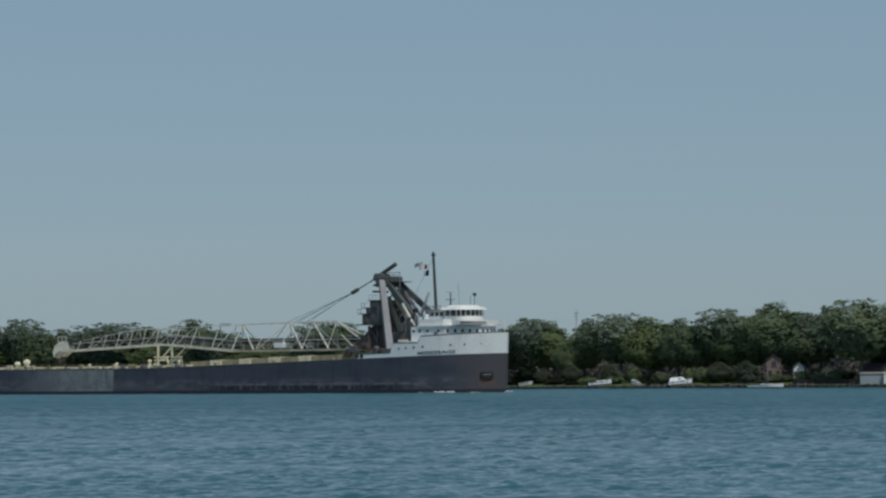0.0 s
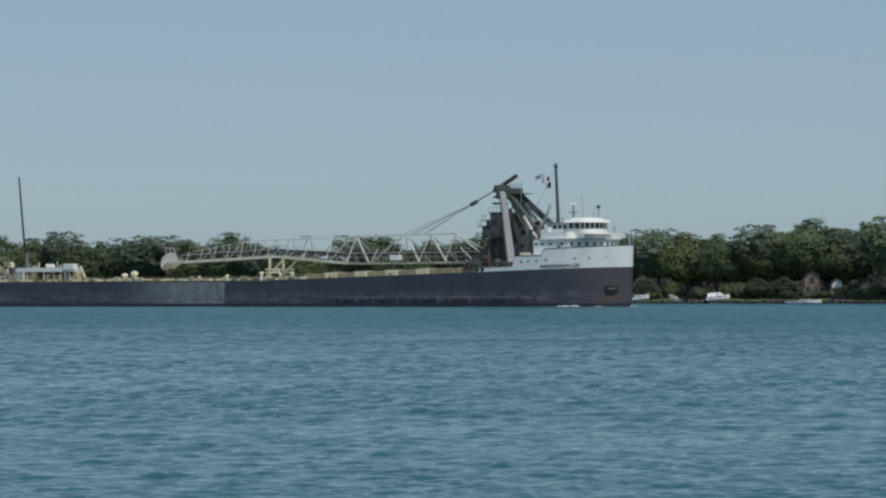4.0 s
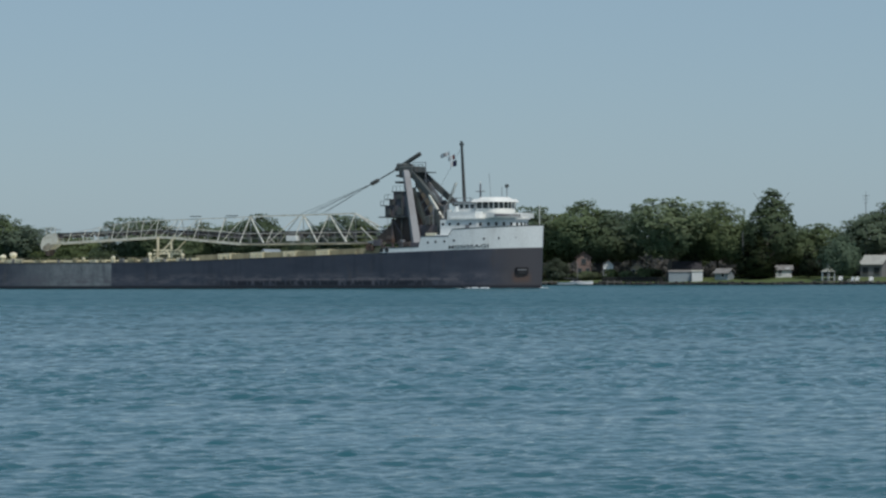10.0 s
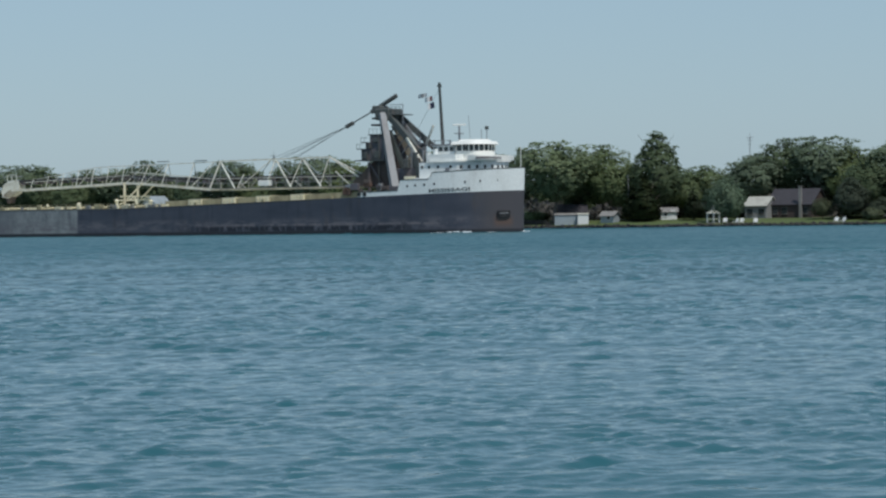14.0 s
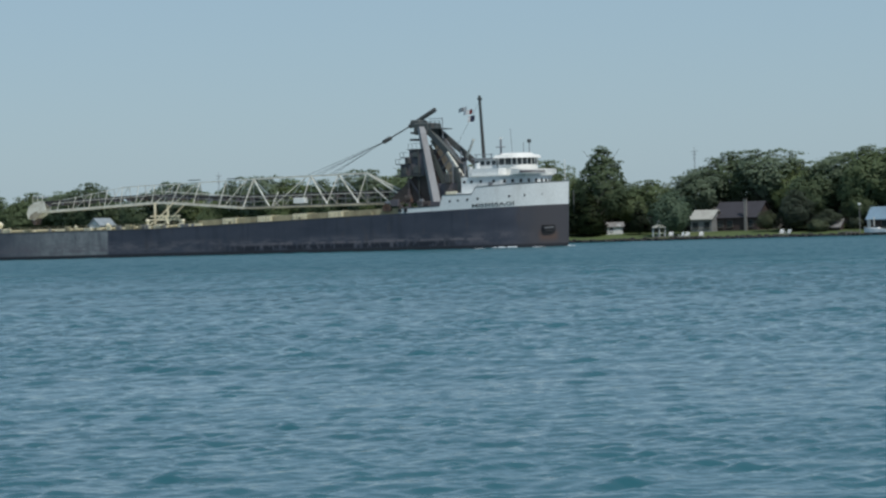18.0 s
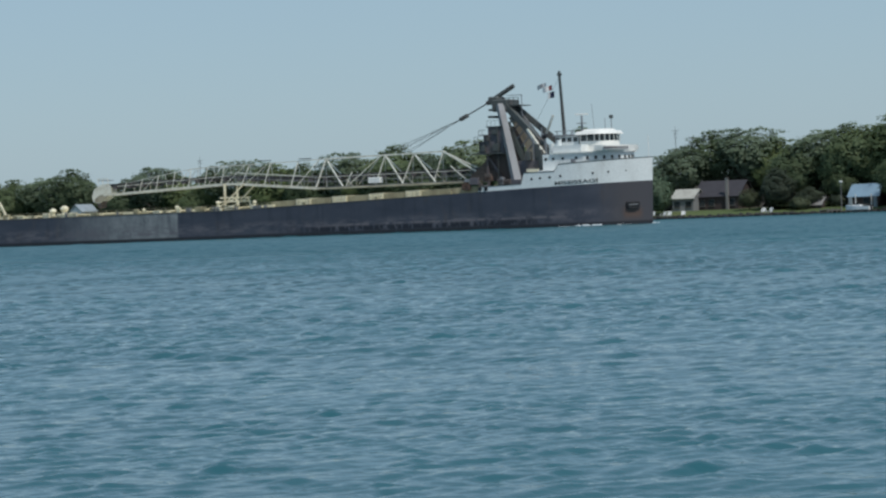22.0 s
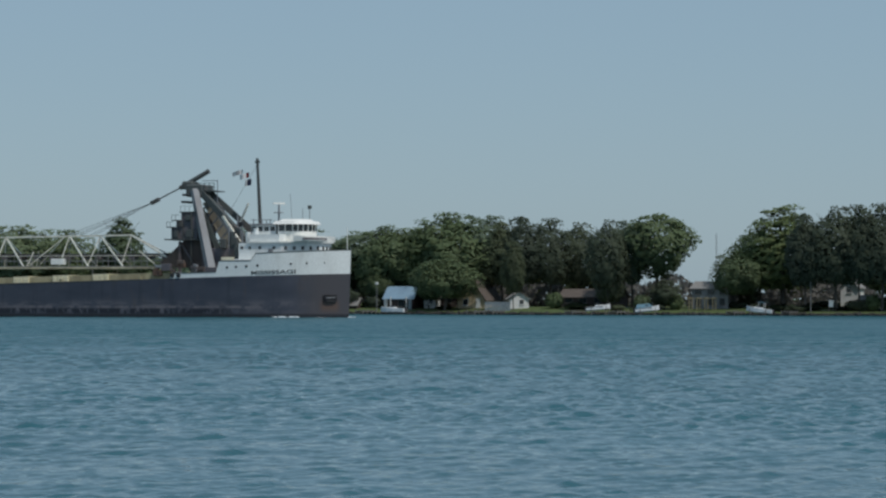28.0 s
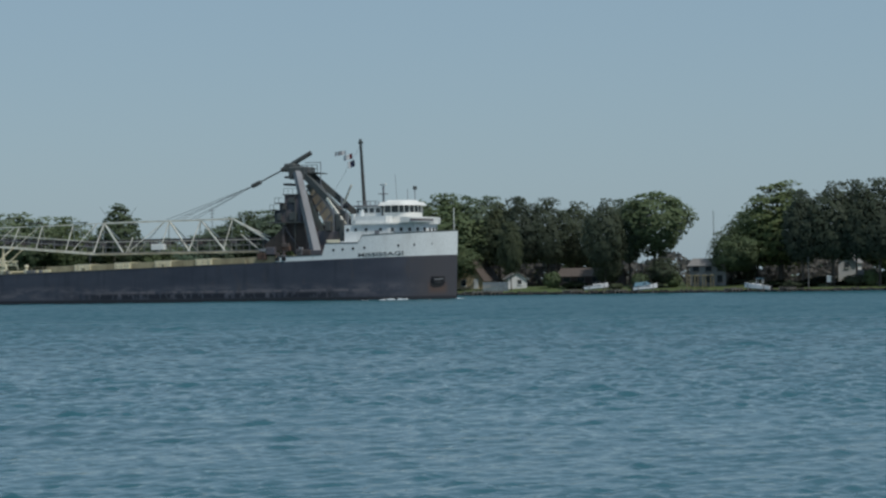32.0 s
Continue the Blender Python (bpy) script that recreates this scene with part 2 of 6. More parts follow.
HULL = mat_hull()
WATER = mat_water()
WHITE = painted("white_paint", (0.78, 0.81, 0.80), (0.6, 0.61, 0.59), 0.45, 0.5, (0.52, 0.85))
ROOFW = painted("white_roof_paint", (0.84, 0.84, 0.80), (0.7, 0.7, 0.66), 0.45, 0.5, (0.5, 0.85))
CREAM = painted("cream_paint", (0.84, 0.79, 0.60), (0.60, 0.53, 0.38), 0.6, 0.9, (0.45, 0.7))
HATCHW = painted("hatch_paint", (0.88, 0.81, 0.58), (0.66, 0.56, 0.36), 0.6, 1.6, (0.55, 0.8), (1, 1, 0.3))
BUFF = painted("buff_paint", (0.44, 0.395, 0.25), (0.27, 0.23, 0.14), 0.65, 0.7, (0.4, 0.7))
BOOMW = painted("boom_paint", (0.70, 0.70, 0.63), (0.42, 0.37, 0.27), 0.55, 0.8, (0.5, 0.78), (1, 1, 1))
GREY = painted("grey_paint", (0.25, 0.262, 0.28), (0.165, 0.16, 0.165), 0.55, 0.6, (0.45, 0.75))
AFTGREY = painted("after_house_paint", (0.25, 0.27, 0.28), (0.17, 0.165, 0.16), 0.6, 0.5, (0.45, 0.75))
DARKG = painted("dark_steel_paint", (0.078, 0.088, 0.086), (0.105, 0.085, 0.075), 0.6, 0.7, (0.5, 0.75))
DARKB = painted("soot_brown_paint", (0.112, 0.106, 0.122), (0.125, 0.098, 0.092), 0.7, 0.6, (0.45, 0.7))
CHUTE = painted("rusty_chute_paint", (0.125, 0.096, 0.084), (0.075, 0.064, 0.064), 0.8, 0.7, (0.4, 0.7))
TAN = painted("tan_casing_paint", (0.34, 0.315, 0.25), (0.2, 0.175, 0.14), 0.65, 0.6, (0.45, 0.7))
OLIVE = painted("olive_deck_paint", (0.10, 0.095, 0.055), (0.07, 0.055, 0.04), 0.8, 0.4, (0.4, 0.7), (1, 1, 1))
BLACK = painted("black_paint", (0.018, 0.018, 0.022), (0.04, 0.036, 0.034), 0.5, 0.6)
RUST = painted("rust", (0.135, 0.082, 0.06), (0.085, 0.055, 0.045), 0.8, 1.2, (0.4, 0.65))
RUBBER = painted("belt_rubber", (0.035, 0.037, 0.042), (0.06, 0.055, 0.05), 0.8, 0.7)
GLASS = mat_glass("window_glass")
RED = painted("red_cloth", (0.19, 0.03, 0.035), (0.24, 0.035, 0.035), 0.8, 2.0)
NAVY = painted("navy_cloth", (0.02, 0.025, 0.06), (0.015, 0.02, 0.06), 0.8, 2.0)
CLOTHW = painted("white_cloth", (0.7, 0.7, 0.7), (0.55, 0.55, 0.55), 0.8, 2.0)
FOAM = painted("white_foam", (0.75, 0.78, 0.80), (0.45, 0.55, 0.60), 0.7, 1.5, (0.4, 0.7), (1, 1, 1))
LAWN = mat_ground("lawn", (0.055, 0.085, 0.022), (0.075, 0.105, 0.03), (0.10, 0.115, 0.04))
STONE = mat_ground("bank_stone", (0.02, 0.02, 0.021), (0.034, 0.033, 0.032), (0.06, 0.058, 0.054))
BARK = painted("bark", (0.12, 0.105, 0.09), (0.075, 0.064, 0.055), 0.9, 1.2, (0.4, 0.65))
LEAF_A = leafy("leaves_maple", (0.132, 0.176, 0.092), (0.160, 0.208, 0.106), (0.186, 0.224, 0.114))
LEAF_B = leafy("leaves_ash", (0.152, 0.196, 0.132), (0.176, 0.226, 0.148), (0.196, 0.24, 0.16))
LEAF_C = leafy("leaves_willow", (0.110, 0.160, 0.120), (0.139, 0.196, 0.147), (0.158, 0.218, 0.165))
# greyed leaves: the hazy shade under the canopies is put into this colour
BRUSH_SHADE = leafy("brush_shade_grey", (0.13, 0.125, 0.125), (0.155, 0.15, 0.142), (0.18, 0.172, 0.155))
# dark leaf tone that also holds the shade on the low front trees
LEAF_DARK_SHADE = leafy("leaves_dark_shaded", (0.094, 0.116, 0.082), (0.112, 0.138, 0.090), (0.126, 0.150, 0.096))
LEAF_D = leafy("needles", (0.014, 0.026, 0.014), (0.030, 0.045, 0.022), (0.045, 0.055, 0.028))


# ---- mesh tools ----
def mesh_of(name, verts, faces, material=None, smooth=False):
    me = bpy.data.meshes.new(name)
    me.from_pydata([tuple(v) for v in verts], [], faces)
    if material:
        me.materials.append(material)
    if smooth:
        me.polygons.foreach_set("use_smooth", [True] * len(me.polygons))
    me.update()
    return me


def part(name, bm, material, parent, label="", smooth=False):
    """Links a bmesh (or a mesh) as one object under its thing or part."""
    if isinstance(bm, bmesh.types.BMesh):
        me = bpy.data.meshes.new(name)
        bmesh.ops.recalc_face_normals(bm, faces=bm.faces)
        bm.to_mesh(me)
        bm.free()
    else:
        me = bm
    if not me.materials:
        me.materials.append(material)
    if smooth:
        me.polygons.foreach_set("use_smooth", [True] * len(me.polygons))
    ob = new(name, me)
    ob.parent = parent
    if label:
        ob["label"] = label
    return ob


def thing(name, m, label, category, group="", kind=""):
    ob = new(name)
    ob.matrix_world = m
    return tagged(ob, label, category, group, kind)


def add_box(bm, x0, x1, y0, y1, z0, z1, bevel=0.0):
    vs = [bm.verts.new((x, y, z)) for x in (x0, x1) for y in (y0, y1) for z in (z0, z1)]
    fs = [bm.faces.new([vs[i] for i in f]) for f in
          ((0, 1, 3, 2), (4, 6, 7, 5), (0, 4, 5, 1), (2, 3, 7, 6), (0, 2, 6, 4), (1, 5, 7, 3))]
    if bevel > 0:
        bmesh.ops.bevel(bm, geom=list({e for f in fs for e in f.edges}), offset=bevel, segments=1, affect="EDGES")
    return bm


def box(x0, x1, y0, y1, z0, z1, bevel=0.03):
    return add_box(bmesh.new(), x0, x1, y0, y1, z0, z1, bevel)


def add_beam(bm, a, b, w, h=None, sides=4, w2=None):
    """A bar from a to b: square (sides 4), or round with more sides; it may taper to w2."""
    a, b = Vector(a), Vector(b)
    h, w2 = h or w, w2 or w
    d = (b - a).normalized()
    s = d.cross(Vector((0, 0, 1)))
    s = s.normalized() if s.length > 1e-4 else Vector((0, 1, 0))
    u = s.cross(d).normalized()
    rings = []
    for p, k in ((a, 1.0), (b, w2 / w)):
        ring = []
        for i in range(sides):
            q = 2 * math.pi * (i + 0.5) / sides
            r = 0.7071 if sides == 4 else 0.5
            ring.append(bm.verts.new(p + s * math.cos(q) * w * r * k + u * math.sin(q) * h * r * k))
        rings.append(ring)
    for i in range(sides):
        j = (i + 1) % sides
        bm.faces.new((rings[0][i], rings[0][j], rings[1][j], rings[1][i]))
    bm.faces.new(rings[0][::-1])
    bm.faces.new(rings[1])
    return bm


def beam(a, b, w, h=None, sides=4, w2=None):
    return add_beam(bmesh.new(), a, b, w, h, sides, w2)


def add_prism(bm, outline, y0, y1):
    """An outline in x and z, drawn out from y0 to y1."""
    n = len(outline)
    f = [bm.verts.new((x, y0, z)) for x, z in outline]
    k = [bm.verts.new((x, y1, z)) for x, z in outline]
    bm.faces.new(f)
    bm.faces.new(k[::-1])
    for i in range(n):
        j = (i + 1) % n
        bm.faces.new((f[i], k[i], k[j], f[j]))
    return bm


def prism(outline, y0, y1):
    return add_prism(bmesh.new(), outline, y0, y1)


def add_plan(bm, plan, z0, z1, top=None):
    """A plan outline in x and y, drawn up from z0 to z1; top is the outline at the top if it differs."""
    n = len(plan)
    top = top or plan
    f = [bm.verts.new((x, y, z0)) for x, y in plan]
    k = [bm.verts.new((x, y, z1)) for x, y in top]
    bm.faces.new(f[::-1])
    bm.faces.new(k)
    for i in range(n):
        j = (i + 1) % n
        bm.faces.new((f[i], f[j], k[j], k[i]))
    return bm


def plan_solid(plan, z0, z1, top=None):
    return add_plan(bmesh.new(), plan, z0, z1, top)


def lettering(text, size, depth=0.02):
    c = bpy.data.curves.new("lettering", "FONT")
    c.body, c.size, c.extrude, c.offset, c.align_x = text, size, depth, 0.012, "CENTER"
    tmp = bpy.data.objects.new("lettering", c)
    scene.collection.objects.link(tmp)
    me = bpy.data.meshes.new_from_object(tmp.evaluated_get(bpy.context.evaluated_depsgraph_get()))
    bpy.data.objects.remove(tmp)
    return me


# ---- river and banks ----
SHORE_Y = 537.0
WAVE_SLOPE, WAVE_NEAR = 0.105, 0.34


def field(rng, x, y, short, long, n=12):
    """A smooth random field of about unit spread, its features between short and long metres across."""
    f = np.zeros_like(x)
    for _ in range(n):
        k, th = 2 * math.pi / rng.uniform(short, long), rng.uniform(0, 6.28)
        f += np.sin(k * (x * math.cos(th) + y * math.sin(th)) + rng.uniform(0, 6.28))
    return f / math.sqrt(n / 2)


def build_water():
    """The river: a sheet with choppy waves, finer towards the near bank, in a wide fan."""
    rng = np.random.default_rng(4)
    az = np.radians(np.linspace(-48.5, -1.0, 500))
    rad = np.geomspace(22.0, 640.0, 1500)
    r, a = np.meshgrid(rad, az, indexing="ij")
    x, y = r * np.sin(a), r * np.cos(a)
    z = np.zeros_like(x)
    step = r * 0.00225
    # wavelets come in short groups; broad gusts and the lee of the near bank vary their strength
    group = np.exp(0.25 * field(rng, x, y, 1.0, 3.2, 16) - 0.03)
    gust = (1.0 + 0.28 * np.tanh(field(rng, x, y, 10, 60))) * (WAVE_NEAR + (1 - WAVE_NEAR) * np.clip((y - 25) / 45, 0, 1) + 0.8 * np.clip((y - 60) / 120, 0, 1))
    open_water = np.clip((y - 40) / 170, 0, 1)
    for i in range(44):
        lam = 0.27 * 1.063 ** i
        th = radians(326) + rng.normal(0, 0.45)
        k = 2 * math.pi / lam
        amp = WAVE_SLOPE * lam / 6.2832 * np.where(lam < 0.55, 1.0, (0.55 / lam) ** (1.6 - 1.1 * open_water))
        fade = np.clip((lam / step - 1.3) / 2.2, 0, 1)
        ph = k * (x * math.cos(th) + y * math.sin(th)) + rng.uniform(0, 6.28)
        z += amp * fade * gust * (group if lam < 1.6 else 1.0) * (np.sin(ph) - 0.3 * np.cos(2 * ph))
    z = 0.16 * np.tanh(z / 0.16)
    # old wakes that cross the river in patches
    for i in range(11):
        lam = rng.uniform(4.5, 8.0) if i < 5 else rng.uniform(1.5, 3.2)
        k, th = 2 * math.pi / lam, radians(297) + rng.normal(0, 0.25)
        patch = np.sin(x * rng.uniform(0.05, 0.12) + rng.uniform(0, 6)) * np.sin(y * rng.uniform(0.08, 0.2) + rng.uniform(0, 6))
        ph = k * (x * math.cos(th) + y * math.sin(th)) + rng.uniform(0, 6.28)
        z += (0.05 if i < 5 else 0.03) * np.clip(patch - 0.35, 0, 1) * (np.sin(ph) - 0.3 * np.cos(2 * ph))
    n, m = r.shape
    verts = np.stack([x, y, z], -1).reshape(-1, 3)
    i = np.arange(n * m).reshape(n, m)
    quads = np.stack([i[:-1, :-1], i[1:, :-1], i[1:, 1:], i[:-1, 1:]], -1).reshape(-1, 4)
    # plain water that closes the sheet round the fan
    ring = len(verts)
    extra = [(-3000, -30, -0.3), (3000, -30, -0.3), (3000, 640, -0.3), (-3000, 640, -0.3)]
    verts = np.concatenate([verts, np.array(extra)])
    quads = np.concatenate([quads, np.array([[ring, ring + 1, ring + 2, ring + 3]])])
    me = bpy.data.meshes.new("water")
    me.vertices.add(len(verts))
    me.vertices.foreach_set("co", verts.astype(np.float32).ravel())
    me.loops.add(quads.size)
    me.loops.foreach_set("vertex_index", quads.astype(np.int32).ravel())
    me.polygons.add(len(quads))
    me.polygons.foreach_set("loop_start", np.arange(0, quads.size, 4, dtype=np.int32))
    me.polygons.foreach_set("use_smooth", np.ones(len(quads), dtype=bool))
    me.update(calc_edges=True)
    me.materials.append(WATER)
    return tagged(new("water", me), "choppy blue-green river water under open sky", "river", kind="structure")


def bank_edge(x):
    """How far the bank's edge lies from the straight shore line."""
    return 1.2 * math.sin(x * 0.051) + 0.8 * math.sin(x * 0.13 + 1.0) + 0.5 * math.sin(x * 0.31)


def bank_height(x, d):
    """The ground's height, d metres behind the edge of the bank."""
    if d <= 0:
        return 0.45
    return 0.45 + 0.9 * min(d / 14.0, 1.0) + 0.012 * min(d, 160.0)


def build_ground():
    xs = list(np.arange(-700, 20, 6.0))
    xs = [-5000, -2000, -1000] + xs + [300, 1000, 4000]
    ds = [0.0, 0.6, 2, 5, 9, 14, 25, 50, 100, 400, 1500, 4000]
    verts, faces = [], []
    for x in xs:
        e = SHORE_Y + (bank_edge(x) if -700 <= x <= 20 else 0)
        verts.append((x, e - 0.15, -1.5))
        for d in ds:
            verts.append((x, e + d, bank_height(x, d)))
    n = len(ds) + 1
    for i in range(len(xs) - 1):
        for j in range(n - 1):
            a = i * n + j
            faces.append((a, a + n, a + n + 1, a + 1))
    me = mesh_of("ground", verts, faces, LAWN)
    me.materials.append(STONE)
    for p in me.polygons:
        if p.index % (n - 1) < 2:
            p.material_index = 1
    tagged(new("ground", me), "grassy far bank with a low stone edge", "ground", kind="structure")
    # the near bank, below and behind the camera
    bm = bmesh.new()
    add_prism(bm, [(-3000, -1.5), (3000, -1.5), (3000, 1.35), (-3000, 1.35)], -3000, 7.0)
    tagged(part("near_bank", bm, LAWN, None), "grassy near bank of the river", "ground", kind="structure")


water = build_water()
build_ground()


# ---- the self-unloading lake freighter; x forward from the stem, y to port, z up from the water ----
def sheer(u):
    """Height of the dark hull's top edge, u metres aft of the stem."""
    return 5.12 + 2.23 * max(0.0, 1 - u / 80.0) ** 1.05


def half_beam(u, flare=0.0):
    """Half the hull's breadth: a bluff bow, straight sides, a rounded stern."""
    k = min(1.0, max(u, 0.0) / (19.0 - 3.0 * flare))
    b = 9.15 * (1 - (1 - k) ** 2.3) ** 0.74
    if u > 172:
        q = (u - 172) / 21.0
        b *= math.sqrt(max(0.0, 1 - 0.96 * q ** 2.4))
    return b


STATIONS = [0, 0.15, 0.5, 1, 1.7, 2.6, 3.7, 5, 6.5, 8.2, 10, 12, 14, 16, 19, 23, 28, 34, 42, 50, 55, 60, 68, 75, 80, 90, 110, 130, 150, 165, 172, 176, 180, 184, 187, 189.5, 191.5, 192.6, 193]


def side_strip(levels, name, material, parent, label="", stations=STATIONS, thick=0.0):
    """Plating on both sides of the hull between height functions of u."""
    verts, faces = [], []
    n = len(levels)
    for sgn in (-1, 1):
        base = len(verts)
        for u in stations:
            for i, lev in enumerate(levels):
                z = lev(u)
                fl = min(1.0, max(0.0, z / 11.0))
                verts.append((-u + 0.03 * max(0, z) * max(0, 1 - u / 6), sgn * (half_beam(u, fl) + thick), z))
        for s in range(len(stations) - 1):
            for i in range(n - 1):
                a = base + s * n + i
                f = (a, a + 1, a + n + 1, a + n)
                faces.append(f if sgn < 0 else f[::-1])
    me = mesh_of(name, verts, faces, material, True)
    return part(name, me, material, parent, label)


def fc_top(u):
    """Top edge of the white forecastle plating."""
    if u < 13.2:
        return 11.35 - 0.05 * u
    if u < 14.0:
        return 10.69 - 1.2 * (u - 13.2) / 0.8
    if u < 19.6:
        return 9.49
    if u < 20.2:
        return 9.49 + (sheer(20.2) + 0.85 - 9.49) * (u - 19.6) / 0.6
    return sheer(u) + (0.85 if u < 28.3 else 0.0)


def deck_plate(name, z_of, us, material, parent, inset=0.0):
    verts, faces = [], []
    for u in us:
        b = max(0.02, half_beam(u, z_of(u) / 11.0) - inset)
        verts += [(-u, -b, z_of(u)), (-u, b, z_of(u))]
    for i in range(len(us) - 1):
        a = 2 * i
        faces.append((a, a + 1, a + 3, a + 2))
    return part(name, mesh_of(name, verts, faces, material), material, parent)


def disc(a, b, dia, sides=12):
    return beam(a, b, dia, None, sides)


def build_ship():
    ship = thing("lake_freighter", pose(0, 0, 0), "long slate-hulled self-unloading lake freighter under way, white forward house", "ship")
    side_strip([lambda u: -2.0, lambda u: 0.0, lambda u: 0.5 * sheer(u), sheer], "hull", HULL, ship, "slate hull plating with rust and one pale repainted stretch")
    fc_st = [u for u in STATIONS if u < 13] + [13.2, 14.0, 16.5, 19.6, 20.2, 23, 26, 28.2, 28.4]
    side_strip([sheer, lambda u: 0.5 * (sheer(u) + max(sheer(u) + 0.02, fc_top(u))), lambda u: max(sheer(u) + 0.04, fc_top(u))], "forecastle_plating", WHITE, ship, "white forecastle plating", fc_st, 0.012)
    side_strip([lambda u: sheer(u) - 0.1, lambda u: sheer(u) + 0.05], "sheer_strake", DARKG, ship, "", [u for u in STATIONS if u > 32], 0.05)
    side_strip([lambda u: fc_top(u) - 0.1, lambda u: fc_top(u) + 0.05], "bulwark_cap", DARKG, ship, "dark cap along the forecastle's edge", fc_st, 0.05)
    deck_plate("main_deck", lambda u: sheer(u) - 0.12, [u for u in STATIONS if u >= 19], OLIVE, ship)
    deck_plate("forecastle_deck", lambda u: 10.2 if u < 13.5 else 9.3, [0.15, 1, 2.6, 5, 8.2, 12, 13.4, 13.6, 16, 19.6], GREY, ship, 0.05)
    part("forecastle_bulkhead", box(-19.75, -19.6, -9.1, 9.1, 5.6, 9.3, 0.0), WHITE, ship)
    build_forward_house(ship)
    build_gear(ship)
    build_boom(ship)
    build_deck(ship)
    build_aft(ship)
    return ship


def house_plan(u0, u1, half, nose, n=10, tail=0.0):
    """A deckhouse plan: straight sides, a rounded front towards the stem (u0 is its foremost point)."""
    pts = [(-u1, -half + tail), (-u1, half - tail)]
    for i in range(n + 1):
        q = math.pi / 2 * (1 - 2 * i / n)
        pts.append((-(u0 + nose) + nose * math.cos(q), half * math.sin(q)))
    return pts[::-1]


def build_forward_house(ship):
    # texas deck with a rounded front
    brow = [(-9.6, -6.5), (-5.6, -5.0), (-4.0, -2.5), (-3.6, 0.0), (-4.0, 2.5), (-5.6, 5.0), (-9.6, 6.5)]
    texas = part("texas_house", plan_solid([(-17.2, -6.5)] + brow + [(-17.2, 6.5)], 9.3, 12.45), WHITE, ship, "white lower bridge house")
    for u in (10.9, 13.4, 15.2, 16.6):
        part("porthole", disc((-u, -6.56, 11.65), (-u, -6.0, 11.65), 0.55, 10), GLASS, texas)
        part("porthole", disc((-u, 6.56, 11.65), (-u, 6.0, 11.65), 0.55, 10), GLASS, texas)
    for (xa, ya), (xb, yb) in zip(brow, brow[1:]):
        a, b = Vector((xa, ya, 11.6)), Vector((xb, yb, 11.6))
        n = 3 if (b - a).length > 3.5 else 2
        for i in range(n):
            p = a.lerp(b, (i + 0.5) / n)
            along = (b - a).normalized() * 0.24
            part("window", beam(p - along, p + along, 0.14, 0.62), GLASS, texas)
    part("door", box(-11.9, -11.1, -6.66, -6.55, 9.4, 11.5), GREY, texas)
    # step between the forecastle and the house
    part("house_step", box(-17.4, -13.6, -8.2, 8.2, 9.3, 9.75), WHITE, ship)
    # bridge deck with its fascia
    deck = part("bridge_deck", plan_solid([(-15.6, -6.8), (-9.6, -6.8), (-5.3, -5.3), (-3.6, -2.6), (-3.2, 0), (-3.6, 2.6), (-5.3, 5.3), (-9.6, 6.8), (-15.6, 6.8)], 12.45, 12.72), ROOFW, ship)
    part("fascia", plan_solid(house_plan(3.4, 7.4, 6.9, 2.6, 14), 12.73, 13.62), ROOFW, deck, "white wing fascia with a name board")
    def front(q, grow):
        return Vector((-6.0 + (2.6 + grow) * math.cos(q), (6.9 + grow) * math.sin(q), 0))
    inner, outer = [front(-1.45 + 0.1 * i, 0.02) for i in range(14)], [front(-1.45 + 0.1 * i, 0.1) for i in range(14)]
    board = part("name_board", plan_solid([(p.x, p.y) for p in outer + inner[::-1]], 12.8, 13.5), ROOFW, deck, "pale name board")
    for i in range(12):
        p = front(-1.37 + 0.1 * i, 0.12)
        d = (front(-1.36 + 0.1 * i, 0.12) - p).normalized() * 0.2
        part("letter_bar", beam(p - d + Vector((0, 0, 13.14)), p + d + Vector((0, 0, 13.14)), 0.08, 0.36), DARKB, board)
    part("house_top", plan_solid(house_plan(9.5, 15.4, 6.2, 0.6, 6), 12.73, 13.9), WHITE, deck)
    # pilothouse
    ph = part("pilothouse", plan_solid(house_plan(6.0, 11.2, 3.95, 3.0, 16), 12.73, 14.45), ROOFW, ship, "white rounded pilothouse with a band of windows")
    part("window_band", plan_solid(house_plan(6.12, 11.1, 3.83, 2.9, 16), 14.45, 15.6), GLASS, ph)
    for i in range(-5, 6):
        q = i * math.pi / 11
        c, w = math.cos(q), math.sin(q)
        p = Vector((-(6.0 + 3.0) + 3.0 * c, 3.95 * w, 0))
        part("mullion", beam(p + Vector((0, 0, 14.4)), p + Vector((0, 0, 15.62)), 0.13), ROOFW, ph)
    for u in (9.9, 11.1):
        for w in (-1, 1):
            part("mullion", beam((-u, 3.93 * w, 14.4), (-u, 3.93 * w, 15.62), 0.13), ROOFW, ph)
    part("roof", plan_solid(house_plan(5.3, 11.9, 4.6, 3.4, 16), 15.6, 16.15, house_plan(5.7, 11.6, 4.2, 3.2, 16)), ROOFW, ph, "white overhanging roof")
    part("roof_crown", plan_solid(house_plan(6.3, 11.2, 3.4, 2.8, 12), 16.15, 16.5, house_plan(6.9, 10.8, 2.7, 2.5, 12)), ROOFW, ph)
    # fittings aft of the pilothouse
    part("flying_bridge", box(-16.2, -11.8, -3.2, 3.2, 12.73, 15.5), WHITE, ship)
    part("chart_roof", box(-16.6, -11.6, -3.5, 3.5, 15.5, 15.75), GREY, ship)
    for u in (12.4, 13.5, 14.6, 15.7):
        part("window", box(-u - 0.38, -u + 0.38, -3.26, -3.1, 14.5, 15.25, 0.0), GLASS, ship)
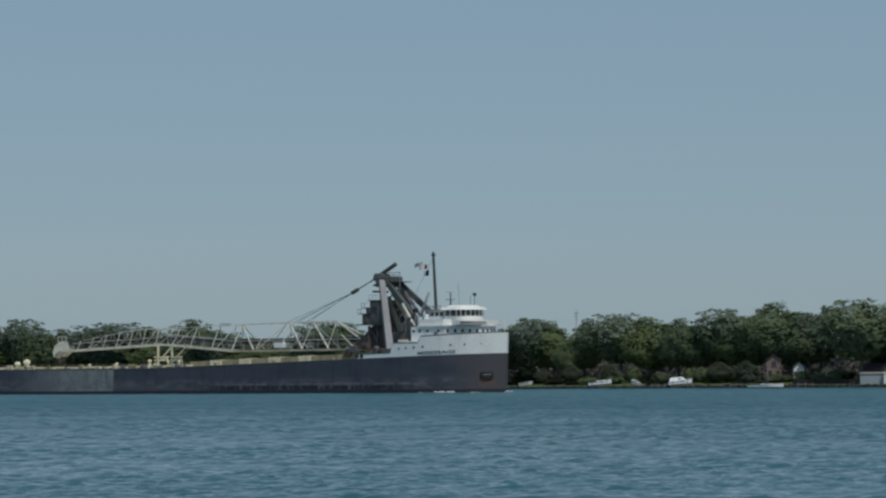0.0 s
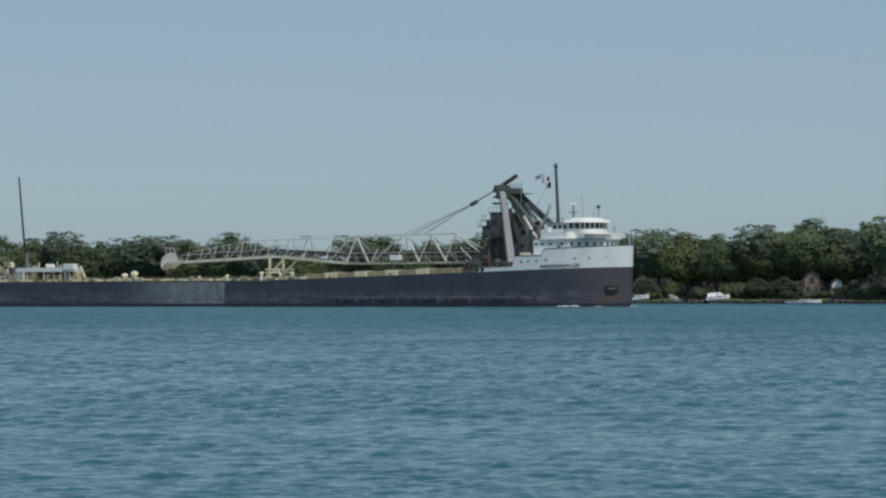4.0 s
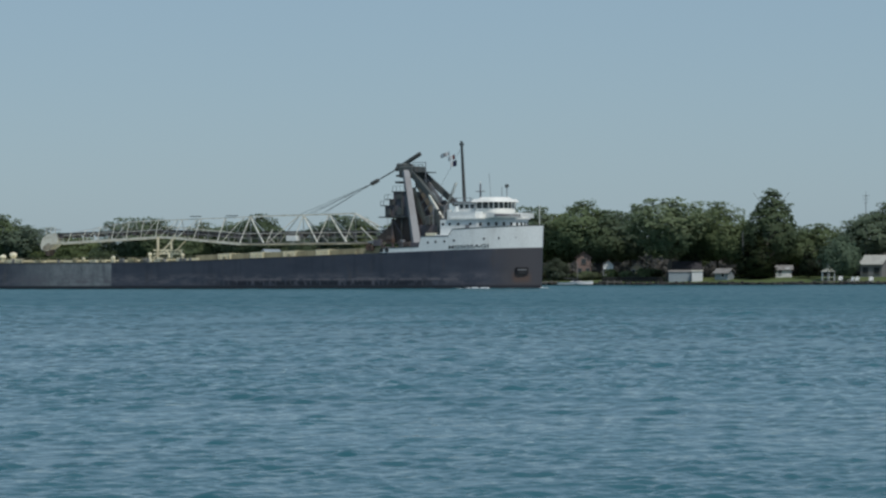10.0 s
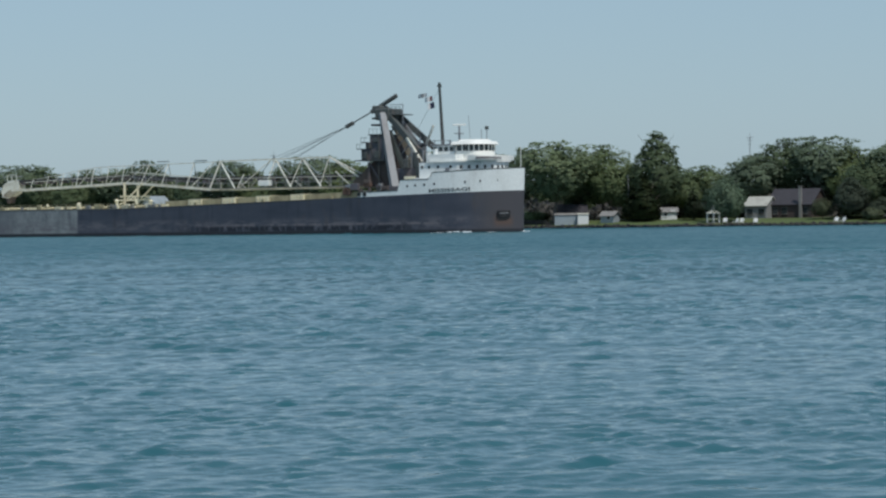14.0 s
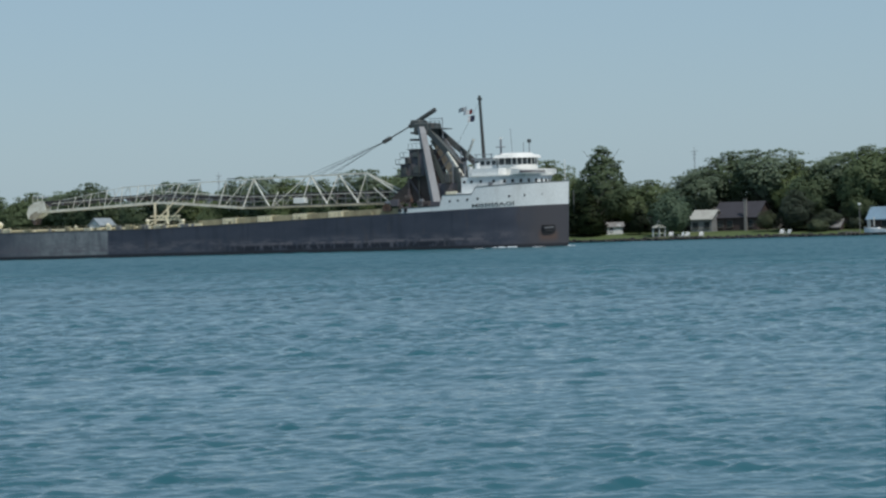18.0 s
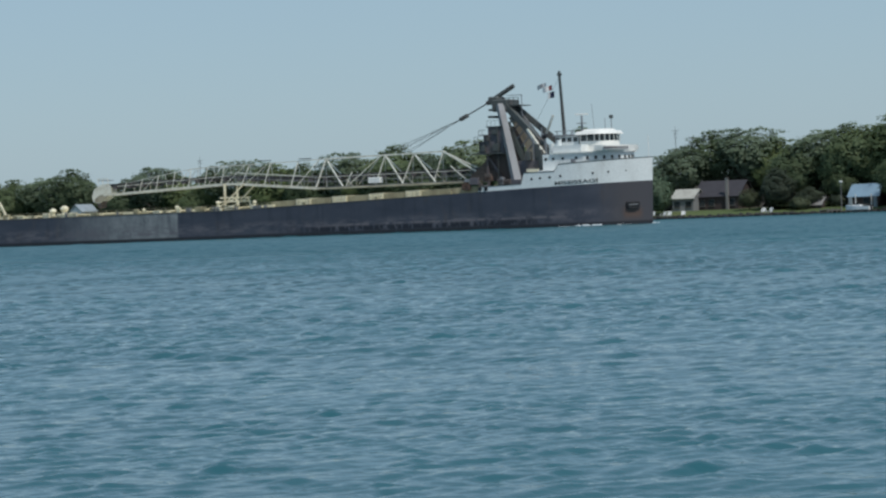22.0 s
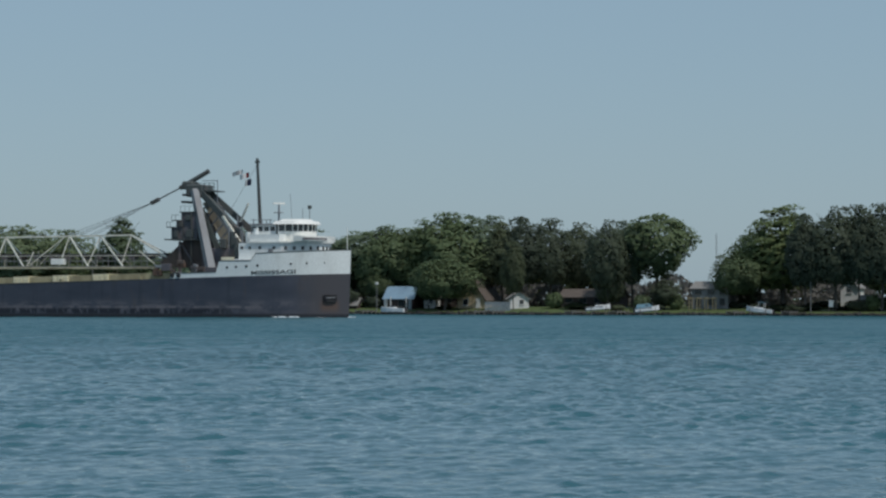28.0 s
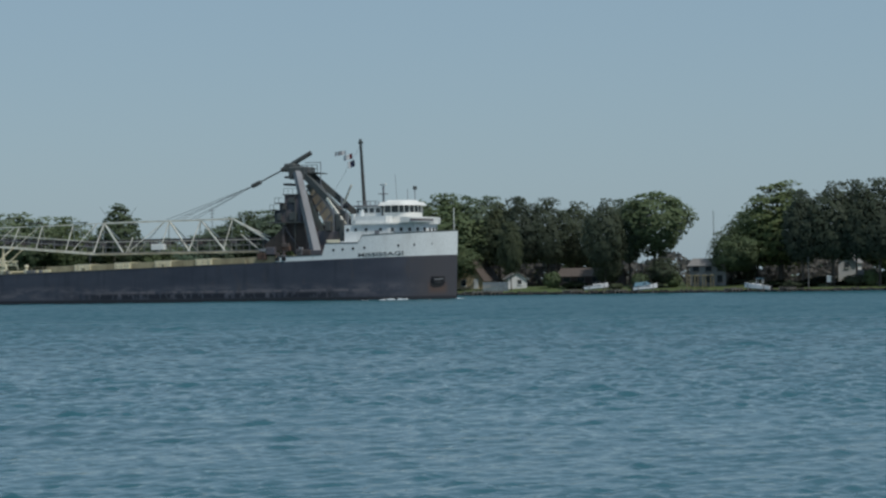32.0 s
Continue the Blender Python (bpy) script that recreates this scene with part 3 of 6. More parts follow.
    for u in (12.9, 14.4, 15.9):
        for v in (-3.0, 3.0):
            part("stanchion", beam((-u, v, 12.7), (-u, v, 16.5), 0.12), GREY, ship)
    part("bridge_rail", beam((-16.3, -3.1, 16.4), (-12.5, -3.1, 16.4), 0.1), GREY, ship)
    for u, z in ((14.6, 13.9), (16.0, 13.3)):
        part("vent_cowl", disc((-u, -5.2, 12.6), (-u, -5.2, z + 1.0), 0.9, 10), WHITE, ship)
    part("searchlight", disc((-18.0, -4.4, 15.6), (-17.2, -4.4, 15.7), 0.85, 12), BLACK, ship)
    part("searchlight_post", beam((-17.6, -4.4, 9.4), (-17.6, -4.4, 15.3), 0.16), GREY, ship)
    for u, v, z in ((18.6, -3.5, 17.2), (16.9, -5.5, 14.6), (19.6, -4.8, 15.4)):
        part("vent_post", beam((-u, v, 9.4), (-u, v, z), 0.2), GREY, ship)
    # mast with steps
    mast = part("foremast", beam((-15.7, 0, 12.7), (-16.45, 0, 26.9), 0.7, None, 10, 0.46), DARKG, ship, "dark tapered mast")
    for i in range(11):
        z = 17.2 + i * 0.85
        u = 15.7 + 0.053 * (z - 12.7)
        part("mast_step", beam((-u - 0.05, -0.32, z), (-u + 0.42, -0.32, z), 0.1), DARKG, mast)
    part("truck", box(-16.75, -16.05, -0.25, 0.25, 26.1, 26.5), DARKG, mast)
    # radar, whip aerial, signal lamp
    part("radar_post", beam((-12.5, 0, 16.2), (-12.5, 0, 19.0), 0.34, None, 8), GREY, ship)
    part("radar_platform", box(-13.2, -11.9, -0.7, 0.7, 17.6, 17.75), GREY, ship)
    global radar
    radar = part("radar_scanner", box(-1.15, 1.15, -0.12, 0.12, -0.12, 0.16), ROOFW, ship, "rotating radar bar")
    radar.matrix_local = pose(-12.5, 0, 19.2)
    part("whip_aerial", beam((-9.8, -1.0, 16.4), (-10.1, -1.0, 20.8), 0.055), GREY, ship)
    part("aerial", beam((-8.6, 1.0, 16.4), (-8.6, 1.0, 18.4), 0.08), GREY, ship)
    part("lamp_post", beam((-7.0, 0, 16.4), (-7.0, 0, 18.5), 0.11), GREY, ship)
    part("signal_lamp", box(-7.3, -6.7, -0.3, 0.3, 18.25, 18.85, 0.1), DARKG, ship)
    part("jackstaff", beam((-0.3, 0, 10.2), (-0.3, 0, 15.1), 0.14, None, 6), ROOFW, ship)
    # flags on a halyard abaft the mast
    part("halyard", beam((-16.4, 0, 25.9), (-22.6, 0.0, 16.0), 0.04), GREY, ship)
    global flags
    flags = []
    for u, z, w, h, mats in ((19.9, 24.75, 1.9, 0.7, (CLOTHW, GREY, CLOTHW)), (18.8, 24.15, 1.7, 0.85, (RED, CLOTHW, CLOTHW)), (18.4, 22.95, 1.2, 1.05, (NAVY, NAVY, CLOTHW))):
        flag = part("flag", wavy(w / 3, w, h, 0.0), mats[1], ship, "small cloth flag streaming aft")
        flag.matrix_local = pose(-u + 0.9, 0, z)
        part("flag_stripe", wavy(0, w / 3, h, 0.004), mats[0], flag)
        part("flag_stripe", wavy(2 * w / 3, w, h, 0.004), mats[2], flag)
        flags.append((flag, -u + 0.9, z))
    # portholes, hawse pocket and name on the forecastle
    for u, z in ((18.2, 8.35), (16.6, 8.45), (14.8, 8.55), (12.9, 8.65), (7.6, 8.95), (5.3, 9.05), (2.9, 9.15)):
        b = half_beam(u, z / 11)
        for s in (-1, 1):
            part("porthole", disc((-u, s * (b + 0.05), z), (-u, s * (b - 0.4), z), 0.42, 10), BLACK, ship)
    for u in (28.0, 26.9):
        part("fairlead", disc((-u, -9.3, 7.02), (-u, -9.0, 7.02), 0.75, 12), BLACK, ship)
    for s in (-1, 1):
        nrm = math.atan2(half_beam(3.4, 0.3) - half_beam(1.0, 0.3), 2.4)
        b = half_beam(2.2, 0.3)
        pocket = part("anchor_pocket", box(-1.1, 1.1, -0.35, 0.22, -0.42, 0.5, 0.1), BLACK, ship, "dark recessed anchor pocket")
        pocket.matrix_local = pose(-2.3, s * (b - 0.02), 3.2, 0, 0, math.degrees(nrm) * (-s) if s < 0 else 180 - math.degrees(nrm)) if s > 0 else pose(-2.3, -b + 0.1, 3.2, 0, 0, math.degrees(nrm))
        rim = bmesh.new()
        for z in (-0.47, 0.55):
            add_beam(rim, (-1.17, -0.34, z), (1.17, -0.34, z), 0.12)
        for x in (-1.17, 1.17):
            add_beam(rim, (x, -0.34, -0.53), (x, -0.34, 0.61), 0.12)
        part("pocket_rim", rim, BLACK, pocket)
        anchor = bmesh.new()
        add_beam(anchor, (-0.8, -0.42, -0.35), (0.8, -0.42, -0.35), 0.3)
        add_beam(anchor, (0, -0.42, -0.3), (0, -0.42, 0.45), 0.25)
        add_beam(anchor, (-0.8, -0.42, -0.3), (-0.95, -0.42, 0.25), 0.22)
        add_beam(anchor, (0.8, -0.42, -0.3), (0.95, -0.42, 0.25), 0.22)
        part("anchor", anchor, BLACK, pocket)
        part("anchor_stock", beam((-0.8, -0.5, 0.12), (0.8, -0.5, 0.2), 0.18), GREY, pocket)
    me = lettering("MISSISSAGI", 0.88)
    xs = [v.co.x for v in me.vertices]
    wide = 7.1 / (max(xs) - min(xs))
    for v in me.vertices:
        u = 10.4 - v.co.x * wide
        z = 7.27 + v.co.y + 0.035 * (10.4 - u)
        v.co = Vector((-u + 0.03 * z * max(0, 1 - u / 6), -(half_beam(u, z / 11.0) + 0.03 + v.co.z), z))
    me.materials.clear()
    part("ship_name", me, DARKG, ship, "dark painted name")


def wavy(x0, x1, h, lift):
    """A slightly rippled strip of cloth that streams aft from its hoist."""
    bm = bmesh.new()
    n, rows = 6, []
    for k in range(n + 1):
        x = x0 + (x1 - x0) * k / n
        y = 0.14 * math.sin(4.2 * x)
        rows.append([bm.verts.new((-x, y + o, z - 0.22 * x)) for z in (-h / 2, h / 2) for o in (-0.02 - lift, 0.02 + lift)])
    for a, b in zip(rows, rows[1:]):
        bm.faces.new((a[0], b[0], b[2], a[2]))
        bm.faces.new((a[1], a[3], b[3], b[1]))
        bm.faces.new((a[0], a[1], b[1], b[0]))
        bm.faces.new((a[2], b[2], b[3], a[3]))
    bm.faces.new((rows[0][0], rows[0][2], rows[0][3], rows[0][1]))
    bm.faces.new((rows[-1][0], rows[-1][1], rows[-1][3], rows[-1][2]))
    return bm


def build_gear(ship):
    """The unloading tower abaft the forward house: frame legs, struts, hopper house, elevator casing, jib."""
    for s in (-1, 1):
        part("tower_leg", beam((-21.6, 7.0 * s, 6.2), (-26.8, 2.6 * s, 21.6), 1.4, 1.2, 4, 1.1), GREY, ship, "grey tower leg")
        part("tower_strut", beam((-15.9, 4.4 * s, 12.0), (-26.2, 1.9 * s, 21.6), 0.95, 1.1, 4, 0.85), DARKG, ship, "dark inclined strut")
        part("strut_foot", box(-18.2, -16.2, 4.4 * s - 0.8, 4.4 * s + 0.8, 9.4, 12.6), DARKG, ship)
        part("leg_foot", box(-23.6, -20.6, 7.0 * s - 1.1, 7.0 * s + 1.1, 5.8, 8.4), DARKB, ship)
        part("tower_brace", beam((-17.6, 4.9 * s, 12.6), (-21.2, 3.6 * s, 17.0), 0.45), BOOMW, ship)
    part("tower_head", box(-28.4, -25.4, -2.6, 2.6, 20.4, 22.5, 0.2), DARKG, ship, "dark machinery head of the tower")
    part("head_block", box(-29.6, -27.6, -1.6, 1.6, 21.7, 23.1, 0.25), DARKG, ship)
    part("jib", beam((-30.5, 0, 22.0), (-25.2, 0, 24.85), 0.75, 0.8, 8), DARKG, ship, "dark inclined jib beam")
    plat = part("head_platform", box(-26.2, -23.2, -2.4, 2.4, 21.3, 21.45, 0.0), DARKG, ship)
    for u in (23.3, 24.2, 25.1, 26.0):
        part("rail_post", beam((-u, -2.35, 21.4), (-u, -2.35, 22.7), 0.09), DARKG, plat)
    for z in (22.05, 22.7):
        part("rail", beam((-26.1, -2.35, z), (-23.2, -2.35, z), 0.08), DARKG, plat)
    part("platform_post", beam((-22.7, -2.3, 19.4), (-22.7, -2.3, 23.2), 0.12), GREY, plat)
    part("platform_arm", beam((-25.5, -2.3, 23.1), (-22.7, -2.3, 23.1), 0.12), GREY, plat)
    for u, z in ((28.8, 19.4), (28.6, 20.6)):
        part("service_step", box(-u - 0.7, -u + 0.4, -2.0, 2.0, z, z + 0.35), DARKG, ship)
    # hopper house, stepped, with a platform below
    hop = part("hopper_house", prism([(-25.6, 13.2), (-30.3, 13.2), (-30.3, 15.15), (-29.4, 15.15), (-29.4, 16.3), (-28.5, 16.3), (-28.5, 17.7), (-25.6, 17.7)], -4.2, 4.2), DARKB, ship, "dark stepped hopper house")
    for k in range(5):
        part("rib", box(-30.1 + k * 0.95, -29.95 + k * 0.95, -4.3, -4.2, 13.3, 15.1, 0.0), DARKG, hop)
    part("house_cap", box(-28.8, -25.6, -4.4, 4.4, 17.7, 17.85, 0.0), DARKG, hop)
    part("hopper_platform", box(-31.4, -25.2, -4.8, 4.8, 13.05, 13.25, 0.0), DARKG, hop)
    for u in (26.2, 27.0, 27.8, 28.6):
        part("rail_post", beam((-u, -4.3, 17.8), (-u, -4.3, 18.8), 0.05), DARKG, hop)
    part("rail", beam((-28.6, -4.3, 18.8), (-26.2, -4.3, 18.8), 0.05), DARKG, hop)
    for u0, u1, z in ((30.9, 29.6, 15.15), (30.0, 28.6, 16.3)):
        part("side_platform", box(-u0, -u1, -4.9, -1.5, z, z + 0.14, 0.0), DARKG, hop)
        part("rail", beam((-u0, -4.85, z + 0.95), (-u1, -4.85, z + 0.95), 0.07), DARKG, hop)
        for q in (u0, (u0 + u1) / 2):
            part("rail_post", beam((-q, -4.85, z), (-q, -4.85, z + 0.95), 0.06), DARKG, hop)
    for u, z, w, h in ((27.0, 13.5, 1.2, 1.3), (28.5, 15.3, 0.7, 0.8), (29.4, 13.5, 0.8, 1.1), (27.2, 16.4, 1.0, 0.8)):
        part("service_box", box(-u - w / 2, -u + w / 2, -4.55, -4.2, z, z + h, 0.05), DARKG, hop)
    part("ladder", beam((-26.6, -4.4, 6.2), (-26.6, -4.4, 17.8), 0.3, 0.1), DARKG, hop)
    part("hopper_chute", prism([(-25.2, 13.05), (-28.3, 13.05), (-30.6, 11.0), (-32.6, 9.4), (-32.2, 8.6), (-27.4, 8.4), (-26.4, 6.0), (-24.4, 6.0), (-24.8, 9.6)], -3.4, 3.4), CHUTE, ship, "rust-dark hopper chute")
    for v in (-4.0, 4.0):
        for u in (24.5, 28.8):
            part("hopper_post", beam((-u, v, 5.8), (-u, v, 12.8), 0.4), DARKB, ship)
    part("hopper_brace", beam((-24.5, -4.0, 6.4), (-28.8, -4.0, 12.8), 0.3), DARKB, ship)
    # elevator casing that slants down towards the forward house
    part("elevator_casing", beam((-25.6, 0, 19.6), (-19.6, 0, 10.6), 1.3, 1.2), TAN, ship, "tan slanting elevator casing")
    for v in (-2.4, 2.4):
        part("casing_frame", beam((-25.9, v * 0.7, 18.4), (-21.6, v, 9.4), 0.7, 0.7), TAN, ship)
        part("casing_frame", beam((-24.9, v * 0.6, 20.2), (-18.6, v * 0.9, 11.8), 0.5, 0.5), GREY, ship)
    for k in range(7):
        q = k / 6
        part("casing_rung", beam((-25.6 + 4.4 * q, -1.7, 18.2 - 8.0 * q), (-24.4 + 5.0 * q, -1.7, 19.4 - 7.2 * q), 0.22), GREY, ship)
    for u, v, z, w in ((18.9, -4.6, 14.4, 0.8), (19.8, -3.6, 15.4, 0.6), (20.4, -5.2, 13.2, 1.0), (17.9, -5.6, 13.4, 0.7)):
        part("winch_motor", box(-u - w / 2, -u + w / 2, v - w / 2, v + w / 2, 11.6 if u > 18.5 else 9.4, z, 0.1), DARKG, ship)
    part("winch_house", box(-22.8, -18.0, -5.0, 5.0, 8.2, 11.6), DARKB, ship, "dark winch house")
    part("winch_box", box(-20.4, -18.2, -6.4, -4.0, 9.4, 10.1), CREAM, ship)
    rng = random.Random(23)
    for k in range(20):
        u, z = rng.uniform(21.5, 31.5), rng.uniform(6.5, 8.4)
        w, h = rng.uniform(0.5, 1.6), rng.uniform(0.4, 1.4)
        part("deck_gear", box(-u - w / 2, -u + w / 2, -8.3, -7.5, z, z + h, 0.06), rng.choice((DARKB, CHUTE, DARKG, RUST, GREY, BUFF)), ship)
    # stores crane
    crane = part("stores_crane", beam((-20.6, 2.0, 11.0), (-20.6, 2.0, 16.0), 0.5, None, 8), GREY, ship, "pale lattice stores crane")
    for o in (-0.3, 0.3):
        part("crane_chord", beam((-20.6, 2.0 + o, 15.4), (-18.8, 2.0 + o, 19.4), 0.14), BOOMW, crane)
    for k in range(5):
        q = k / 5
        part("crane_lacing", beam((-20.6 + 1.8 * q, 1.7, 15.4 + 4 * q), (-20.6 + 1.8 * (q + 0.2), 2.3, 15.4 + 4 * (q + 0.2)), 0.09), BOOMW, crane)
    # hoist ropes and block between jib and boom
    part("hoist_link", beam((-30.3, 0, 22.1), (-34.4, 0, 20.15), 0.24, None, 6), DARKG, ship)
    part("hoist_block", box(-0.9, 0.9, -0.35, 0.35, -0.32, 0.32, 0.1), DARKG, ship).matrix_local = pose(-35.1, 0, 19.8, 0, -25, 0)
    for o, u in ((-0.5, 46.0), (0.5, 47.4), (-0.3, 48.8), (0.3, 50.2), (0.0, 51.6)):
        part("hoist_rope", beam((-35.6, o * 0.4, 19.55), (-u, o, 14.1), 0.06), DARKG, ship)


def build_boom(ship):
    """The conveyor boom, laid aft along the deck: a three-sided truss with a belt in it."""
    boom = part("boom", box(-112.0, -30.5, -0.75, 0.75, 10.35, 10.95, 0.0), RUBBER, ship, "pale lattice conveyor boom stowed along the deck")

    def low(u):
        if u < 64:
            return 8.45
        if u < 83:
            return 8.45 + 1.6 * (u - 64) / 19
        return 10.05 - 1.0 * (u - 83) / 26

    def belt_z(u):
        return 10.65 if u < 70 else 10.65 + 0.75 * min(1, (u - 70) / 15) if u < 85 else 11.4 - 0.6 * (u - 85) / 25

    verts, faces = [], []
    us = [31, 50, 70, 76, 85, 98, 111]
    for u in us:
        z = belt_z(u)
        verts += [(-u, -0.95, z - 0.3), (-u, 0.95, z - 0.3), (-u, 0.95, z + 0.22), (-u, -0.95, z + 0.22)]
    for i in range(len(us) - 1):
        for j in range(4):
            k = (j + 1) % 4
            faces.append((4 * i + j, 4 * i + k, 4 * i + 4 + k, 4 * i + 4 + j))
    faces += [(0, 3, 2, 1), (4 * len(us) - 4, 4 * len(us) - 3, 4 * len(us) - 2, 4 * len(us) - 1)]
    boom.data = mesh_of("boom", verts, faces, RUBBER)
    for s in (-2.0, 2.0):
        pts = [(31, 8.45), (48, 8.45), (64, 8.45), (74, low(74)), (83, low(83)), (96, low(96)), (110, low(110))]
        for (a, za), (b, zb) in zip(pts, pts[1:]):
            part("bottom_chord", beam((-a, s, za), (-b, s, zb), 0.3, 0.34), BOOMW, boom)
    # ridge of the truss: a chord, then a stay that falls to the outer end
    ridge = [(39.5, 14.05), (45.3, 13.95), (51.1, 13.9), (57.0, 13.85), (63.2, 13.75), (69.0, 13.6), (74.8, 13.48), (79.2, 13.4), (84.0, 13.35), (88.0, 13.28), (92.0, 13.1), (98.8, 12.15), (107.3, 10.9)]

    def top(u):
        return float(np.interp(u, [p for p, q in ridge], [q for p, q in ridge]))
    for i, ((a, za), (b, zb)) in enumerate(zip(ridge, ridge[1:])):
        part("top_chord", beam((-a, 0, za), (-b, 0, zb), 0.28 if i < 4 else 0.16 if i < 10 else 0.1), BOOMW, boom)
    # each diagonal: where it leaves the ridge, where it meets the bottom chord, its thickness
    members = [(39.5, 30.9, 0.3), (45.3, 40.0, 0.27), (51.1, 46.5, 0.27), (63.2, 58.7, 0.27), (39.5, 40.6, 0.15), (45.3, 46.9, 0.16), (51.1, 52.2, 0.16), (51.9, 58.2, 0.15),
               (63.2, 64.4, 0.22), (64.6, 68.6, 0.14), (69.0, 69.6, 0.16), (74.8, 75.2, 0.15), (75.4, 79.2, 0.12), (79.2, 79.9, 0.14), (80.2, 83.2, 0.12)]
    members += [(u, u + 0.2, 0.13) for u in (84.0, 87.6, 91.1, 94.6, 98.2, 101.8, 105.4)] + [(84.4, 87.2, 0.1), (91.4, 94.2, 0.1), (98.6, 101.4, 0.1)]
    for s in (-2.0, 2.0):
        for a, b, w in members:
            k = 0.0 if a < 82 else 0.55
            part("diagonal", beam((-a, s * k, top(a)), (-b, s, low(b) if b > 31 else 9.5), w * 0.82), BOOMW, boom)
        part("short_post", beam((-57.4, s * 0.5, 11.2), (-58.3, s, 8.5), 0.14), BOOMW, boom)
        part("brace", beam((-33.8, s, 8.6), (-37.6, s * 0.55, 11.4), 0.14), BOOMW, boom)
        for a, b in ((82.5, 94.0), (94.0, 107.0)):
            part("side_rail", beam((-a, s * 0.9, low(a) + 1.5), (-b, s * 0.9, low(b) + 1.4), 0.1), BOOMW, boom)
    u = 33.0
    while u < 108:
        part("cross_beam", beam((-u, -2.0, low(u)), (-u, 2.0, low(u)), 0.22), BOOMW, boom)
        u += 5.0
    for s in (-1.5, 1.5):
        for a, b in ((33.0, 48.0), (48.0, 64.0), (64.0, 83.0)):
            for up in (1.15, 2.05):
                part("belt_rail", beam((-a, s, low(a) + up), (-b, s, low(b) + up), 0.09), GREY if up < 2 else BOOMW, boom)
        for k in range(21):
            u = 33.5 + 2.4 * k
            part("belt_post", beam((-u, s, low(u) + 0.1), (-u, s, low(u) + 2.05), 0.08), GREY, boom)
    for k in range(26):
        u = 33.0 + 3.0 * k
        part("idler", box(-u - 0.35, -u + 0.35, -1.25, 1.25, belt_z(u) - 0.75, belt_z(u) - 0.35, 0.0), DARKB, boom)
    part("motor_box", box(-53.6, -51.2, -2.2, -0.9, 9.0, 10.0, 0.06), WHITE, boom, "white motor housing")
    part("walkway", box(-64.0, -31.0, -2.9, -2.15, 8.55, 8.68, 0.0), GREY, boom)
    # hood over the outer end
    part("boom_hood", prism([(-109.0, 10.9), (-110.2, 11.1), (-111.6, 10.9), (-112.8, 10.1), (-113.3, 8.8), (-113.0, 7.8), (-111.6, 7.5), (-109.8, 8.6), (-109.0, 9.4)], -1.0, 1.0), BOOMW, boom, "pale rounded discharge hood")
    # side plate whose tan stands for the mouth's shade and the rust there
    part("hood_shade_plate", prism([(-109.1, 9.3), (-111.4, 9.1), (-112.6, 8.4), (-112.7, 7.9), (-111.6, 7.6), (-109.9, 8.6)], -1.06, -0.98), TAN, boom, "tan plate on the hood's side, for its shaded mouth and rust")
    part("spout", prism([(-112.6, 7.7), (-111.0, 7.9), (-111.4, 6.6), (-111.9, 6.6)], -0.8, 0.8), CHUTE, boom, "rusty discharge spout")
    for q in (109.6, 110.7, 111.8):
        part("rail_post", beam((-q, -1.0, 10.9), (-q, -1.0, 12.1), 0.1), BOOMW, boom)
    part("rail", beam((-109.6, -1.0, 12.1), (-111.8, -1.0, 12.1), 0.1), BOOMW, boom)
    part("hood_rail", box(-111.8, -109.6, -1.0, 1.0, 11.7, 11.85, 0.0), GREY, boom)
    for u in (67.5, 76.0):
        part("hood_light", box(-u - 1.2, -u + 1.2, -0.3, 0.3, 13.9, 14.05, 0.0), DARKG, boom)
    # saddle that carries the boom on deck
    sad = part("boom_saddle", box(-84.8, -80.0, -2.6, 2.6, 5.0, 5.75), CREAM, ship, "cream trestle carrying the boom")
    for v in (-2.2, 2.2):
        part("trestle_leg", beam((-83.4, v, 6.0), (-83.4, v, 10.0), 0.34), CREAM, sad)
        part("trestle_leg", beam((-80.6, v, 6.0), (-81.2, v, 7.6), 0.28), CREAM, sad)
        part("trestle_stay", beam((-82.9, v, 6.9), (-79.3, v, 9.9), 0.22), CREAM, sad)
        part("trestle_stay", beam((-84.6, v, 6.0), (-80.8, v, 7.5), 0.2), CREAM, sad)
        for z in (6.8, 7.5):
            part("trestle_bar", beam((-84.4, v, z), (-80.6, v, z), 0.26), CREAM, sad)


